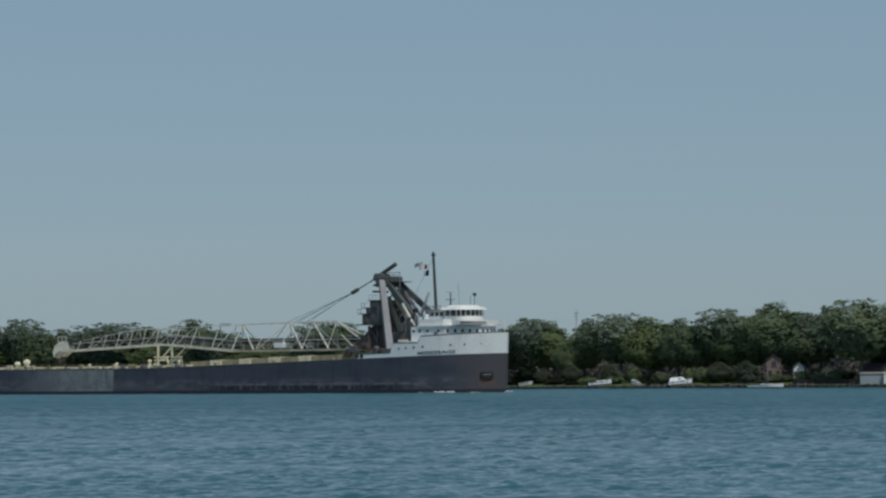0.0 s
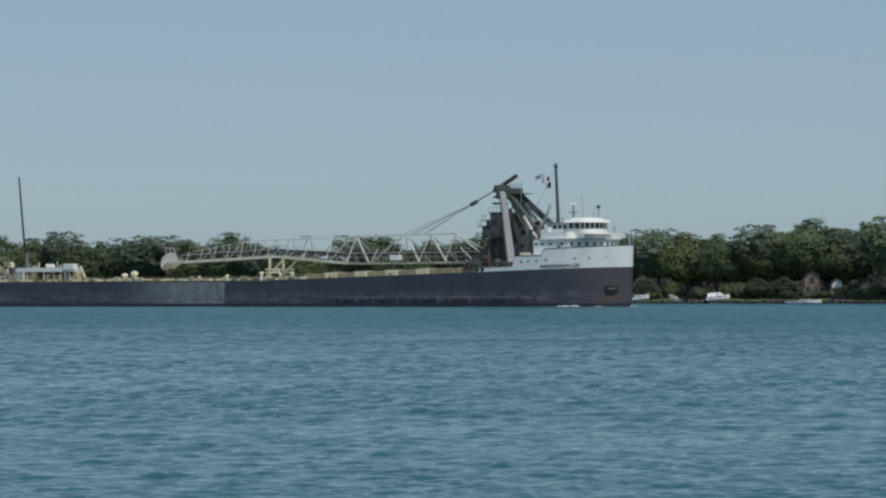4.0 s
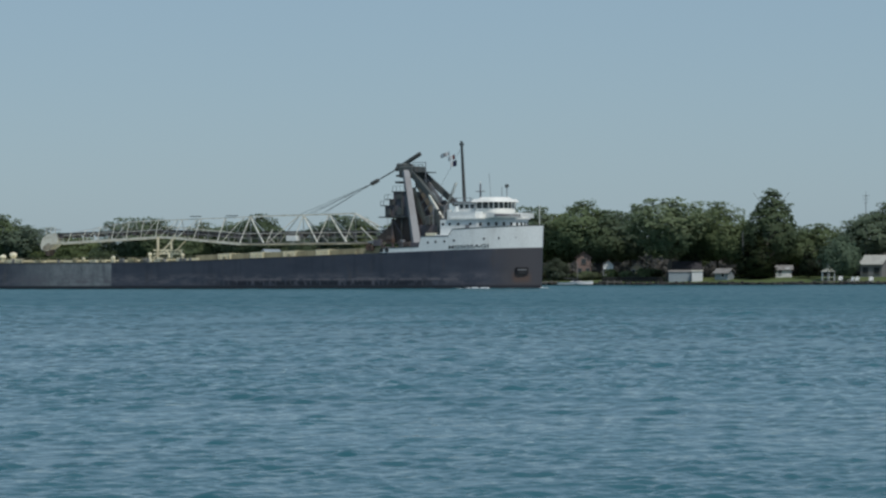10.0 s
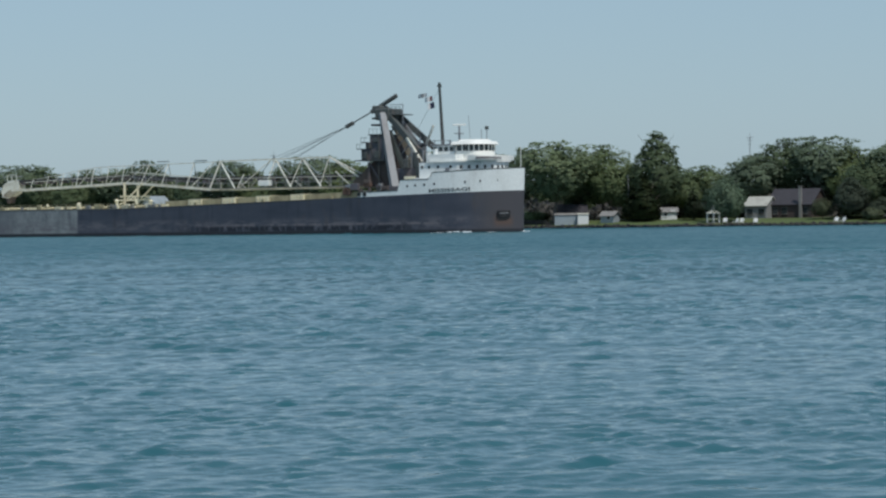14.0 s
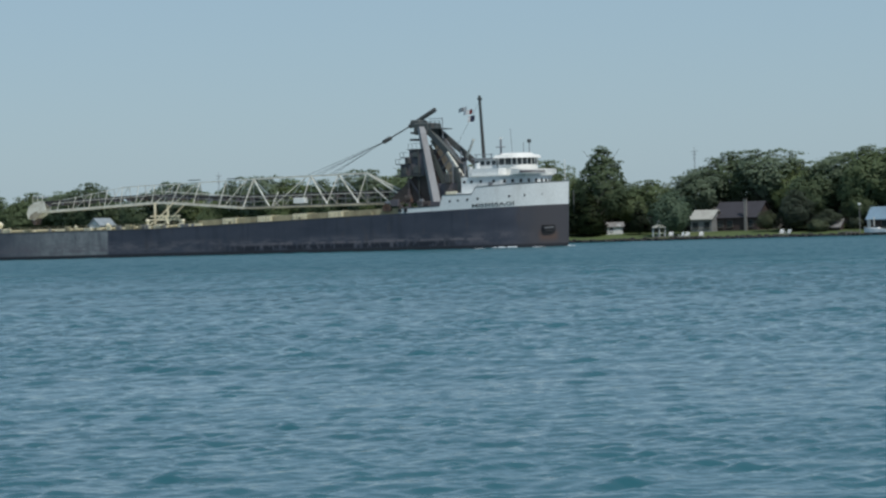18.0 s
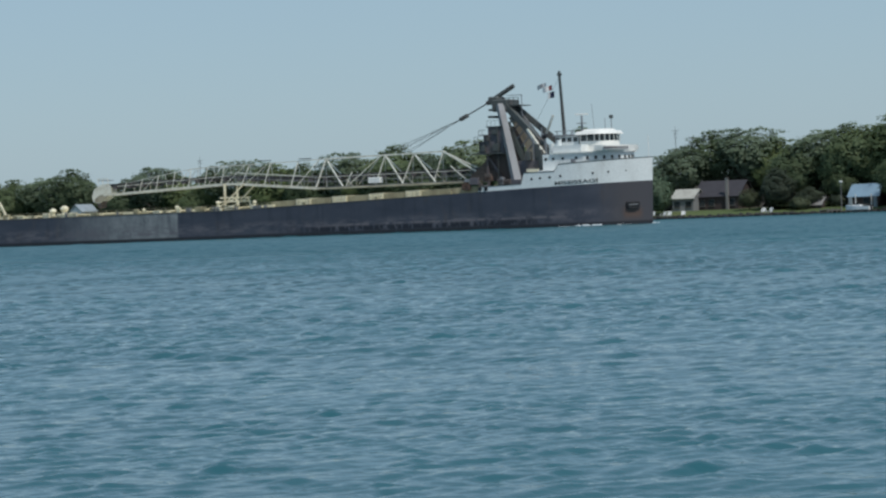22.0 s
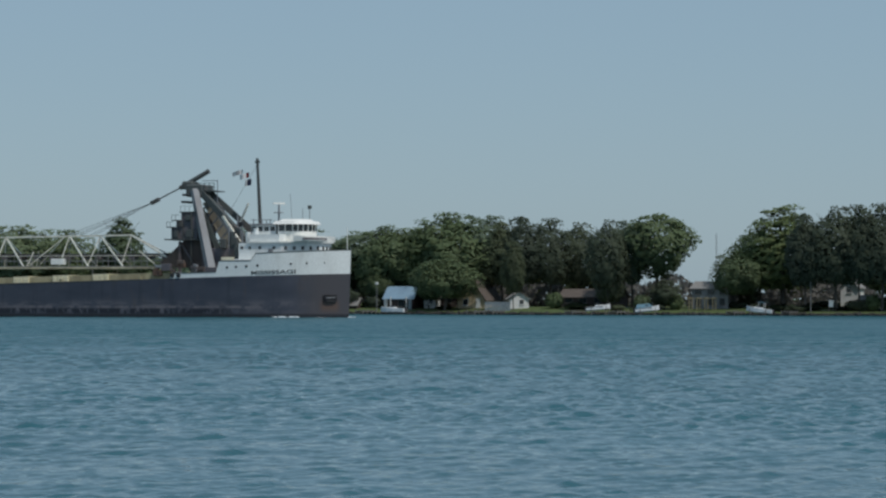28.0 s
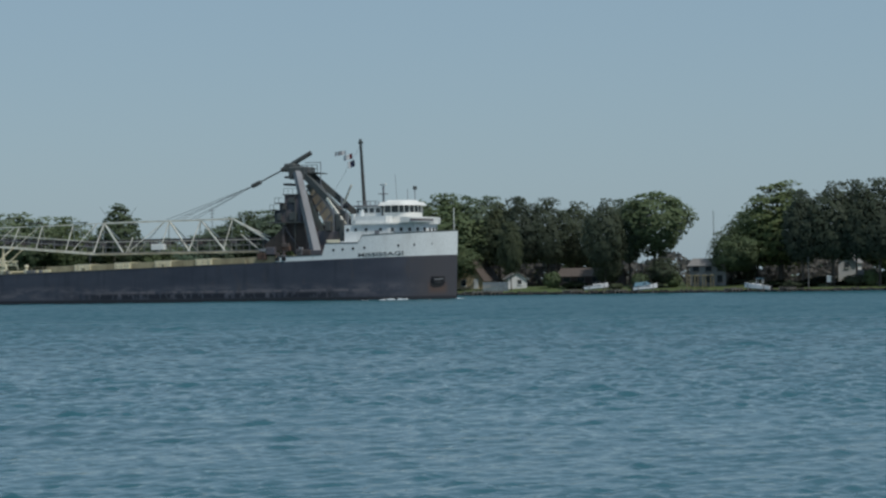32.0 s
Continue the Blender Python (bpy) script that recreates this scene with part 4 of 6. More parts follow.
def build_deck(ship):
    """Hatches at every twenty-four feet, their coamings, and small things on deck."""
    def rise(u0, u1, v0, v1, foot, head):
        """A low trunk on the deck whose top follows the sheer."""
        n, bm = 9, bmesh.new()
        rings = []
        for k in range(n):
            u = u0 + (u1 - u0) * k / (n - 1)
            rings.append([bm.verts.new((-u, v, sheer(u) + z)) for v, z in ((v0, foot), (v1, foot), (v1, head), (v0, head))])
        for a, b in zip(rings, rings[1:]):
            for q in range(4):
                bm.faces.new((a[q], b[q], b[(q + 1) % 4], a[(q + 1) % 4]))
        bm.faces.new(rings[0])
        bm.faces.new(rings[-1][::-1])
        bmesh.ops.recalc_face_normals(bm, faces=bm.faces)
        return bm
    part("coaming", rise(29.0, 70.4, -7.8, 7.8, -0.3, 1.04), BUFF, ship, "buff hatch coaming, raised forward")
    part("coaming", rise(70.4, 160.0, -7.8, 7.8, -0.3, 0.36), BUFF, ship, "buff hatch coaming")
    u = 41.6
    while u < 158:
        head = 1.14 if u < 69 else 0.58
        h = part("hatch_cover", rise(u - 1.45, u + 1.45, -8.05, 8.05, 0.1, head), HATCHW, ship, "cream hatch cover")
        for k in range(3):
            x = u - 1.1 + k * 1.05
            part("clamp", box(-x - 0.035, -x + 0.035, -8.16, -8.05, sheer(u) + 0.15, sheer(u) + head - 0.12, 0.0), CREAM, h)
        u += 7.36
    for u, v, z, w in ((119.2, -5.4, 6.6, 1.4), (116.6, -5.4, 7.0, 1.6), (75.5, -5.0, 6.75, 0.8), (83.1, -5.2, 6.9, 0.9), (91.9, -5.2, 6.4, 0.8), (98.6, -6.0, 6.2, 0.7)):
        vent = part("vent", disc((-u, v, 5.1), (-u, v, z - 0.3), 0.6 * w, 10), CREAM, ship, "cream mushroom vent")
        bm = bmesh.new()
        bmesh.ops.create_uvsphere(bm, u_segments=12, v_segments=6, radius=0.5 * w)
        bmesh.ops.transform(bm, matrix=Matrix.Diagonal((1, 1, 0.75, 1)), verts=bm.verts)
        bmesh.ops.translate(bm, vec=(-u, v, z - 0.25), verts=bm.verts)
        part("vent_cap", bm, CREAM, vent, "", True)
    rng = random.Random(31)
    for k in range(30):
        u, w, h = rng.uniform(70.5, 128), rng.uniform(0.3, 1.5), rng.uniform(0.1, 0.55)
        part("deck_box", box(-u - w / 2, -u + w / 2, -8.75, -8.2, 5.05, 5.55 + h, 0.05), rng.choice((CREAM, HATCHW, BUFF, BUFF, CREAM, GREY)), ship)
    u = 34.0
    while u < 150:
        part("bollard", box(-u - 0.25, -u + 0.25, -8.9, -8.5, sheer(u) - 0.05, sheer(u) + 0.5, 0.05), BUFF, ship)
        u += 14.6
    post = beam((0, -8.95, -0.1), (0, -8.95, 0.98), 0.07)
    me = bpy.data.meshes.new("rail_post")
    post.to_mesh(me)
    post.free()
    me.materials.append(BUFF)
    for k in range(60):
        ob = part("rail_post", me, BUFF, ship)
        ob.matrix_local = pose(-34.0 - 2.15 * k, 0, sheer(34.0 + 2.15 * k))
    for z in (0.5, 0.95):
        for a, b in ((34, 55), (55, 80), (80, 161)):
            part("deck_rail", beam((-a, -8.95, sheer(a) + z), (-b, -8.95, sheer(b) + z), 0.05), BUFF, ship)


def build_aft(ship):
    """The after house: grey hull-top house, white boat deck on posts, funnel, mast, uptake."""
    part("after_house", plan_solid([(-191.0, -5.05), (-188.0, -7.6), (-161.5, -8.4), (-161.5, 8.4), (-188.0, 7.6), (-191.0, 5.05)], 5.0, 8.2), AFTGREY, ship, "grey after deckhouse")
    part("after_upper_house", box(-184, -166.5, -4.6, 4.6, 8.2, 9.7), AFTGREY, ship)
    part("engine_casing", box(-172.6, -167.2, -2.4, 2.4, 9.7, 14.1), GREY, ship)
    for k in range(7):
        part("porthole", disc((-164.5 - 3.2 * k, -8.42 + 0.03 * k, 7.2), (-164.5 - 3.2 * k, -7.9, 7.2), 0.5, 10), BLACK, ship)
    for k in range(6):
        part("window", box(-166.0 - 2.9 * k, -165.0 - 2.9 * k, -4.66, -4.5, 8.7, 9.4), GLASS, ship)
    for u, w, mt in ((171.6, 1.6, RUST), (168.8, 1.8, CREAM), (177.5, 2.2, ROOFW)):
        part("deck_locker", box(-u - w / 2, -u + w / 2, -7.4, -6.2, 8.2, 9.4), mt, ship)
    # funnel in three bands
    def ring(z, rx, ry, n=20):
        return [(-164.9 - 0.13 * (z - 10.5) + rx * math.cos(2 * math.pi * i / n), ry * math.sin(2 * math.pi * i / n)) for i in range(n)]
    fun = part("funnel", plan_solid(ring(8.2, 2.4, 2.0), 8.2, 12.7, ring(12.7, 2.35, 1.95)), GREY, ship, "funnel with grey foot, white band and black top", True)
    part("white_band", plan_solid(ring(12.7, 2.37, 1.97), 12.7, 16.6, ring(16.6, 2.31, 1.92)), ROOFW, fun)
    part("black_top", plan_solid(ring(16.6, 2.32, 1.93), 16.6, 20.3, ring(20.3, 2.25, 1.9)), BLACK, fun)
    part("funnel_lip", plan_solid(ring(20.1, 2.45, 2.1), 20.1, 20.6, ring(20.6, 2.6, 2.2)), BLACK, fun)
    for o in (-1.6, -0.6, 0.5, 1.4):
        part("uptake_pipe", disc((-166.1 + o, 0, 20.5), (-166.2 + o, 0, 21.7 if abs(o) < 1 else 21.3), 0.8, 10), BLACK, fun)
    part("funnel_badge", box(-165.0, -164.3, -1.95, -1.6, 18.3, 19.1, 0.15), GREY, fun, "pale badge")
    pipe = bmesh.new()
    add_beam(pipe, (-171.2, -2.9, 8.2), (-171.4, -2.9, 15.2), 0.8, None, 10)
    add_beam(pipe, (-171.4, -2.9, 15.0), (-172.0, -2.9, 16.3), 0.8, None, 10)
    add_beam(pipe, (-171.9, -2.9, 16.2), (-173.2, -2.9, 16.7), 0.75, None, 10)
    part("exhaust_pipe", pipe, BLACK, ship, "black bent exhaust pipe")
    # small gear on the after decks
    rng = random.Random(17)
    for k in range(34):
        u = rng.uniform(127, 186)
        low_deck = u < 161
        z = 5.05 if low_deck else 8.2
        w, h, v = rng.uniform(0.5, 1.7), rng.uniform(0.5, 1.5), rng.uniform(-8.2, -6.3)
        mt = rng.choice((CREAM, BUFF, GREY, ROOFW, AFTGREY, BUFF, RUST))
        part("deck_locker", box(-u - w / 2, -u + w / 2, v, v + 0.8, z, z + h, 0.06), mt, ship)
    for k in range(14):
        u = rng.uniform(130, 162)
        part("deck_pipe", beam((-u, -6.0, 5.05), (-u + rng.uniform(-0.8, 0.8), -6.0, rng.uniform(7.4, 9.2)), 0.14), rng.choice((CREAM, BUFF, GREY)), ship)
    # mast, raked aft
    mast = part("after_mast", beam((-151.9, 0, 5.1), (-154.4, 0, 27.8), 0.6, None, 8, 0.34), BLACK, ship, "dark raked after mast")
    part("mast_arm", beam((-152.5, -0.3, 14.0), (-150.5, -0.3, 14.5), 0.35), DARKG, mast)
    # boat deck: white canopy on posts, trestles, clutter
    part("boat_deck", box(-148.0, -132.2, -7.6, -4.4, 7.25, 8.1, 0.05), ROOFW, ship, "white boat deck on posts")
    part("store_house", box(-147.0, -133.5, -6.6, -4.4, 5.05, 7.5), CHUTE, ship, "rust-brown store under the boat deck")
    for k in range(16):
        u = rng.uniform(129.5, 148)
        w, z = rng.uniform(0.3, 1.1), rng.uniform(6.2, 7.3)
        part("deck_locker", box(-u - w / 2, -u + w / 2, -7.9, -6.9, 5.05, z, 0.05), rng.choice((CREAM, BUFF, RUST, GREY)), ship)
    for k in range(9):
        u = rng.uniform(130, 147)
        part("davit", beam((-u, -7.2, 8.1), (-u + rng.uniform(-0.9, 0.9), -7.0, rng.uniform(8.5, 9.6)), 0.13), rng.choice((CREAM, GREY, BUFF)), ship)
    part("boat_deck_house", box(-134.4, -131.4, -7.8, -6.4, 7.6, 8.9, 0.1), ROOFW, ship)
    part("liferaft", disc((-141.5, -5.05, 8.55), (-139.6, -5.05, 8.55), 0.85, 12), ROOFW, ship)
    part("liferaft", disc((-136.4, -5.05, 8.45), (-135.0, -5.05, 8.45), 0.7, 12), ROOFW, ship)
    for k in range(8):
        part("deck_post", beam((-130.5 - 2.4 * k, -7.4, 5.05), (-130.5 - 2.4 * k, -7.4, 7.3), 0.2), CREAM, ship)
    for u in (128.4, 131.6):
        part("deck_stay", beam((-u, -7.0, 5.05), (-130.2, -7.0, 8.4), 0.35), CREAM, ship)
    part("winch", box(-160.5, -155.05, -6.5, -4.0, 5.05, 8.6, 0.3), BUFF, ship, "buff winch under the after house")
    part("winch_drum", disc((-157.0, -7.4, 6.8), (-157.0, -4.5, 6.8), 2.2, 14), CREAM, ship)
    for a, b in (((-161.5, -7.0, 5.05), (-158.5, -7.0, 9.6)), ((-154.5, -7.0, 5.05), (-158.0, -7.0, 9.6)), ((-161, -7.0, 9.8), (-150.2, -7.0, 9.8)), ((-152, -7, 5.05), (-152, -7, 9.8)), ((-149.8, -7, 5.05), (-150.2, -7, 9.2))):
        part("gantry_bar", beam(a, b, 0.2), BUFF, ship)
    for k in range(22):
        u, z = rng.uniform(149.5, 161), rng.uniform(5.05, 8.6)
        w, h = rng.uniform(0.4, 1.5), rng.uniform(0.4, 1.2)
        part("winch_gear", box(-u - w / 2, -u + w / 2, -7.3, -6.5, z, z + h, 0.08), rng.choice((CREAM, BUFF, BUFF, GREY, HATCHW, CHUTE)), ship)
    part("gallows_post", beam((-149.4, -3, 6.0), (-149.2, -3, 11.4), 0.3), GREY, ship)
    part("awning", box(-161.2, -157.4, -7.2, 0, 10.35, 10.5, 0.0), BUFF, ship)
    for k in range(9):
        x = -187 + k * 2.9
        part("rail_post", beam((x, -7.6, 8.2), (x, -7.6, 9.3), 0.07), ROOFW, ship)
    part("house_rail", beam((-187, -7.6, 9.3), (-163.5, -8.0, 9.3), 0.06), ROOFW, ship)


def wake_foam(parent_name, spots, label):
    """Patches of foam, each a low uneven lump."""
    rng = random.Random(3)
    bm = bmesh.new()
    for x, y, sx, sy, sz in spots:
        for _ in range(24):
            c = Vector((x + rng.uniform(-sx, sx), y + rng.uniform(-sy, sy), 0.03))
            r = bmesh.ops.create_icosphere(bm, subdivisions=1, radius=1.0)
            k = rng.uniform(0.35, 0.8)
            for v in r["verts"]:
                v.co = Vector((v.co.x * sx * 0.22 * k, v.co.y * sy * 0.4 * k, v.co.z * sz * k)) * rng.uniform(0.85, 1.15) + c
    me = bpy.data.meshes.new(parent_name)
    bm.to_mesh(me)
    bm.free()
    me.materials.append(FOAM)
    return tagged(new(parent_name, me), label, "foam", kind="stuff")


ship = build_ship()
bow_wave = wake_foam("bow_wave", [(0.5, -0.3, 0.6, 0.9, 0.3), (-2.6, -6.4, 1.2, 0.5, 0.14), (-7.6, -9.2, 2.4, 0.5, 0.36), (-11.5, -9.6, 1.8, 0.3, 0.12)], "white foam of the bow wave along the hull")


# ---- the far bank ----
SIDING = painted("white_siding", (0.74, 0.75, 0.75), (0.6, 0.6, 0.58), 0.6, 0.6)
PALEBLUE = painted("pale_blue_siding", (0.30, 0.35, 0.385), (0.23, 0.27, 0.30), 0.6, 0.6)
TANWALL = painted("tan_siding", (0.58, 0.46, 0.30), (0.42, 0.33, 0.21), 0.7, 0.6)
BRICK = painted("brick_wall", (0.25, 0.175, 0.15), (0.18, 0.13, 0.11), 0.8, 1.5)
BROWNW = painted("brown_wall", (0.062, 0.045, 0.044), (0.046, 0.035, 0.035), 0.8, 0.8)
GREYW = painted("grey_siding", (0.24, 0.245, 0.25), (0.18, 0.185, 0.19), 0.7, 0.8)
SLATE = painted("slate_shingle", (0.042, 0.04, 0.05), (0.03, 0.029, 0.036), 0.8, 1.2)
BROWNROOF = painted("brown_shingle", (0.115, 0.094, 0.082), (0.08, 0.066, 0.058), 0.85, 1.2)
GREYROOF = painted("grey_shingle", (0.24, 0.235, 0.23), (0.17, 0.165, 0.16), 0.85, 1.2)
BLUEROOF = painted("blue_metal_roof", (0.22, 0.33, 0.43), (0.18, 0.27, 0.36), 0.4, 0.7)
LIGHTROOF = painted("pale_roof", (0.42, 0.42, 0.38), (0.33, 0.32, 0.29), 0.7, 0.8)
YELLOWWOOD = painted("yellow_timber", (0.28, 0.24, 0.14), (0.19, 0.16, 0.10), 0.7, 1.2)
GREYWOOD = painted("weathered_timber", (0.19, 0.18, 0.165), (0.12, 0.11, 0.10), 0.85, 1.4)
GELCOAT = painted("white_gelcoat", (0.80, 0.81, 0.82), (0.66, 0.67, 0.68), 0.3, 0.8)
CANVAS = painted("blue_canvas", (0.10, 0.20, 0.26), (0.07, 0.14, 0.19), 0.8, 0.8)


def site(xs, d, z=None):
    """A place on the far bank: xs along the shore line as seen across the river, d metres behind its edge."""
    k = (SHORE_Y + d) / SHORE_Y
    return xs * k, SHORE_Y + d, bank_height(xs, d - bank_edge(xs * k)) if z is None else z


def seen_height(top, d):
    """The true height of what rises to top when it is judged at the shore line."""
    return (top - EYE_Z) * (SHORE_Y + d) / SHORE_Y + EYE_Z


# trees: a few grown forms, each with trunk and crown, then placed one by one
CROWN_FORMS = {
    "round": (0.52, 0.86, 1.0, 0.90, 0.60, 0.12),
    "vase": (0.26, 0.52, 0.84, 1.0, 0.88, 0.40),
    "tall": (0.62, 0.90, 1.0, 0.80, 0.52, 0.16),
    "cone": (1.0, 0.92, 0.70, 0.44, 0.22, 0.05),
}


def crown_mesh(name, seed, width, height, base, boughs, leaves, leaf, material, form="round", loose=0.12):
    """A crown of leafy boughs: each bough is a flat uneven cloud of small bent leaf sheets round the end of a limb."""
    rng = np.random.default_rng(seed)
    ch = height - base
    hs = np.linspace(0, 1, 60)
    env = np.interp(hs, (0, 0.15, 0.4, 0.65, 0.85, 1.0), CROWN_FORMS[form])
    share = np.cumsum(env ** 1.4)
    share /= share[-1]
    p1, p2, p3 = rng.uniform(0, 6.28, 3)
    centres, radii = [], []
    for i in range(boughs):
        h = float(np.interp((i + rng.uniform(0.1, 0.9)) / boughs, share, hs))
        a = i * 2.39996 + rng.normal(0, 0.35)
        br = width * rng.uniform(0.07, 0.125) * (0.8 if form in ("cone", "vase") else 1.0)
        side = 1 + 0.17 * math.sin(2 * a + p1) + 0.13 * math.sin(3 * a + p2 + 4 * h) + rng.normal(0, 0.07)
        rad = width * 0.5 * float(np.interp(h, hs, env)) * side * math.sqrt(rng.uniform(0.22, 1.0)) - br * 0.75
        rise = 1 + 0.07 * math.sin(2 * a + p3)
        centres.append((max(0.0, rad) * math.cos(a), max(0.0, rad) * math.sin(a), base + min(ch - br * 0.65, ch * h * rise)))
        radii.append(br)
    centres, radii = np.array(centres), np.array(radii)
    who = rng.choice(boughs, leaves, p=radii ** 2 / np.sum(radii ** 2))
    c, br = centres[who], radii[who][:, None]
    out = rng.normal(size=(leaves, 3))
    out /= np.linalg.norm(out, axis=1)[:, None]
    out[:, 2] = np.where(out[:, 2] < -0.35, -out[:, 2], out[:, 2])
    far = rng.uniform(0.4, 1.0, (leaves, 1)) ** 0.5 * (1 + loose * rng.normal(size=(leaves, 1)))
    p = c + out * br * far * np.array([1.2, 1.2, 0.85])
    # leaves all over the outside, and inner twigs, that close the crown between the boughs
    more = int(leaves * 0.65) if form != "cone" else leaves // 5
    h = np.interp(rng.uniform(0, 1, more), share, hs)
    a = rng.uniform(0, 6.2832, more)
    side = 1 + 0.17 * np.sin(2 * a + p1) + 0.13 * np.sin(3 * a + p2 + 4 * h) + 0.1 * np.sin(7 * a + 9 * h + p3)
    rad = width * 0.5 * np.interp(h, hs, env) * side * rng.uniform(0.55, 0.95, more) ** 0.6
    rad *= np.sqrt(np.clip((1.02 - h) / 0.2, 0.05, 1))
    q = np.stack([rad * np.cos(a), rad * np.sin(a), base + ch * h * 0.94], -1)
    up = np.stack([np.cos(a), np.sin(a), 1.6 * (h - 0.35)], -1) + 0.3 * rng.normal(size=(more, 3))
    p, out = np.concatenate([p, q]), np.concatenate([out, up / np.linalg.norm(up, axis=1)[:, None]])
    n = len(p)
    whole = (p - np.array([0, 0, base + ch * 0.36])) / np.array([width * 0.5, width * 0.5, ch * 0.55])
    face = 0.22 * out + 0.9 * whole + np.array([0, 0, 0.15])
    face /= np.linalg.norm(face, axis=1)[:, None]
    nrm = 0.38 * rng.normal(size=(n, 3)) + face
    nrm /= np.linalg.norm(nrm, axis=1)[:, None]
    t = np.cross(nrm, rng.normal(size=(n, 3)))
    t /= np.linalg.norm(t, axis=1)[:, None] + 1e-9
    b = np.cross(nrm, t)
    s = leaf * rng.uniform(0.6, 1.35, n)[:, None]
    quad = np.stack([p - t * s * 0.6, p + b * s * 0.42 + nrm * s * 0.12, p + t * s * 0.6 - nrm * s * 0.1, p - b * s * 0.42 + nrm * s * 0.12], 1)
    soft = face + 0.25 * nrm
    soft /= np.linalg.norm(soft, axis=1)[:, None]
    k = 4 * np.arange(n)[:, None]
    faces = np.concatenate([k + 3, k + 2, k + 1, k], 1)
    me = mesh_of(name, quad.reshape(-1, 3).tolist(), faces.tolist(), material, True)
    me.normals_split_custom_set_from_vertices(np.repeat(soft, 4, axis=0).tolist())
    return me


def trunk_mesh(seed, width, height, base, thick):
    rng = random.Random(seed)
    bm = bmesh.new()
    p, r = Vector((0, 0, -0.4)), thick
    for k in range(4):
        q = p + Vector((rng.uniform(-0.3, 0.3), rng.uniform(-0.3, 0.3), height * 0.2))
        add_beam(bm, p, q, r * 2, None, 8, r * 1.6)
        if k:
            for _ in range(3):
                a = rng.uniform(0, 6.28)
                e = q + Vector((math.cos(a) * width * 0.32, math.sin(a) * width * 0.32, height * 0.16))
                add_beam(bm, p.lerp(q, 0.5), e, r * 0.9, None, 6, r * 0.3)
        p, r = q, r * 0.78
    me = bpy.data.meshes.new("trunk")
    bm.to_mesh(me)
    bm.free()
    me.materials.append(BARK)
    return me


def grow(seed, width, height, base, boughs, leaves, leaf, material, label, form="round", category="tree", trunk=0.3, loose=0.12):
    tree = thing("tree" if category == "tree" else "shrub", pose(0, -900 - seed * 30, 0), label, category)
    part("trunk", trunk_mesh(seed, width, height, base, trunk), BARK, tree)
    part("crown", crown_mesh("crown", seed, width, height, base, boughs, leaves, leaf, material, form, loose), material, tree)
    return tree, width, height


GROWN = {
    "maple": [grow(s, 11, 17, 4.0, 130, 4600, 0.46, LEAF_A, "broad dark green shade tree on the river bank") for s in (1, 2, 3, 15)],
    "ash": [grow(s, 10, 17, 4.6, 110, 3700, 0.44, LEAF_B, "airy grey-green tree with gaps in its crown", "vase", loose=0.2) for s in (4, 5)],
    "oak": [grow(s, 11, 17, 4.4, 130, 4600, 0.46, LEAF_DARK_SHADE, "dense dark oak-like tree along the bank") for s in (18, 19)],
    "elm": [grow(14, 11, 17, 5.4, 90, 4200, 0.44, LEAF_A, "spreading vase-shaped tree in layers with gaps", "vase", loose=0.16)],
    "tall": [grow(6, 8, 19, 3.4, 110, 4200, 0.44, LEAF_A, "tall narrow green tree rising over the others", "tall")],
    # low front trees, their shaded side given by the darker leaf colour
    "shade_low": [grow(s, 11, 17, 2.2, 120, 4200, 0.48, LEAF_DARK_SHADE, "low dense tree in front of the wood, leaf colour darkened for shade") for s in (12, 13)],
    "willow": [grow(7, 9, 10, 1.0, 90, 3000, 0.42, LEAF_C, "pale grey-green rounded willow", loose=0.2)],
    "spruce": [grow(8, 6.5, 11, 0.6, 90, 2800, 0.46, LEAF_D, "dark dense evergreen on the lawn", "cone")],
    "back": [grow(s, 11, 17, 3.0, 56, 1400, 0.8, LEAF_A, "green shade tree in the rows behind the houses") for s in (16, 17)],
    "shrub": [grow(s, 4, 3.2, 0.2, 26, 620, 0.42, m, "low bushy shrub at the bank", "round", "shrub", 0.08) for s, m in ((9, LEAF_A), (10, LEAF_D), (11, LEAF_DARK_SHADE))],
}
PLACED = {}


def plant(kind, xs, top, width, d, turn):
    """Sets one grown form at its place; the first use takes the grown form itself."""
    forms = GROWN[kind]
    i = int(turn * 7) % len(forms)
    proto, w, h = forms[i]
    x, y, z = site(xs, d)
    k = width * (SHORE_Y + d) / SHORE_Y / w
    m = pose(x, y, z, 0, 0, turn * 360) @ Matrix.Diagonal((k, k, (seen_height(top * 1.02, d) - z) / h, 1))
    if (kind, i) in PLACED:
        ob = copy_thing(proto, m)
    else:
        PLACED[(kind, i)] = proto
        proto.matrix_world = m
        ob = proto
    ob["group"] = "shrubs on the far bank" if kind == "shrub" else "trees on the far bank"
    return ob


STRETCH_A = [(-640, 17, 14), (-625, 16, 13), (-610, 18, 14), (-595, 16, 13), (-580, 17, 14), (-566, 16, 13), (-553, 17.8, 12), (-541, 16.6, 11), (-531, 18.6, 11), (-524, 17.2, 9), (-516, 15.5, 9), (-506, 17.5, 11), (-498, 17.7, 12), (-486.5, 17.7, 11), (-477, 13.6, 8), (-471, 17.1, 10), (-463, 15.2, 9)]
STRETCH_B = [(-452, 14.1, 10), (-445, 13.3, 9), (-436, 11.8, 8), (-428, 16.7, 9), (-422, 15.7, 9), (-412, 14.4, 8), (-408, 14.4, 8), (-398, 15.2, 9), (-391, 16.1, 9), (-384, 13.9, 8), (-376, 15.1, 8), (-368, 15.1, 10), (-363, 15.1, 9)]
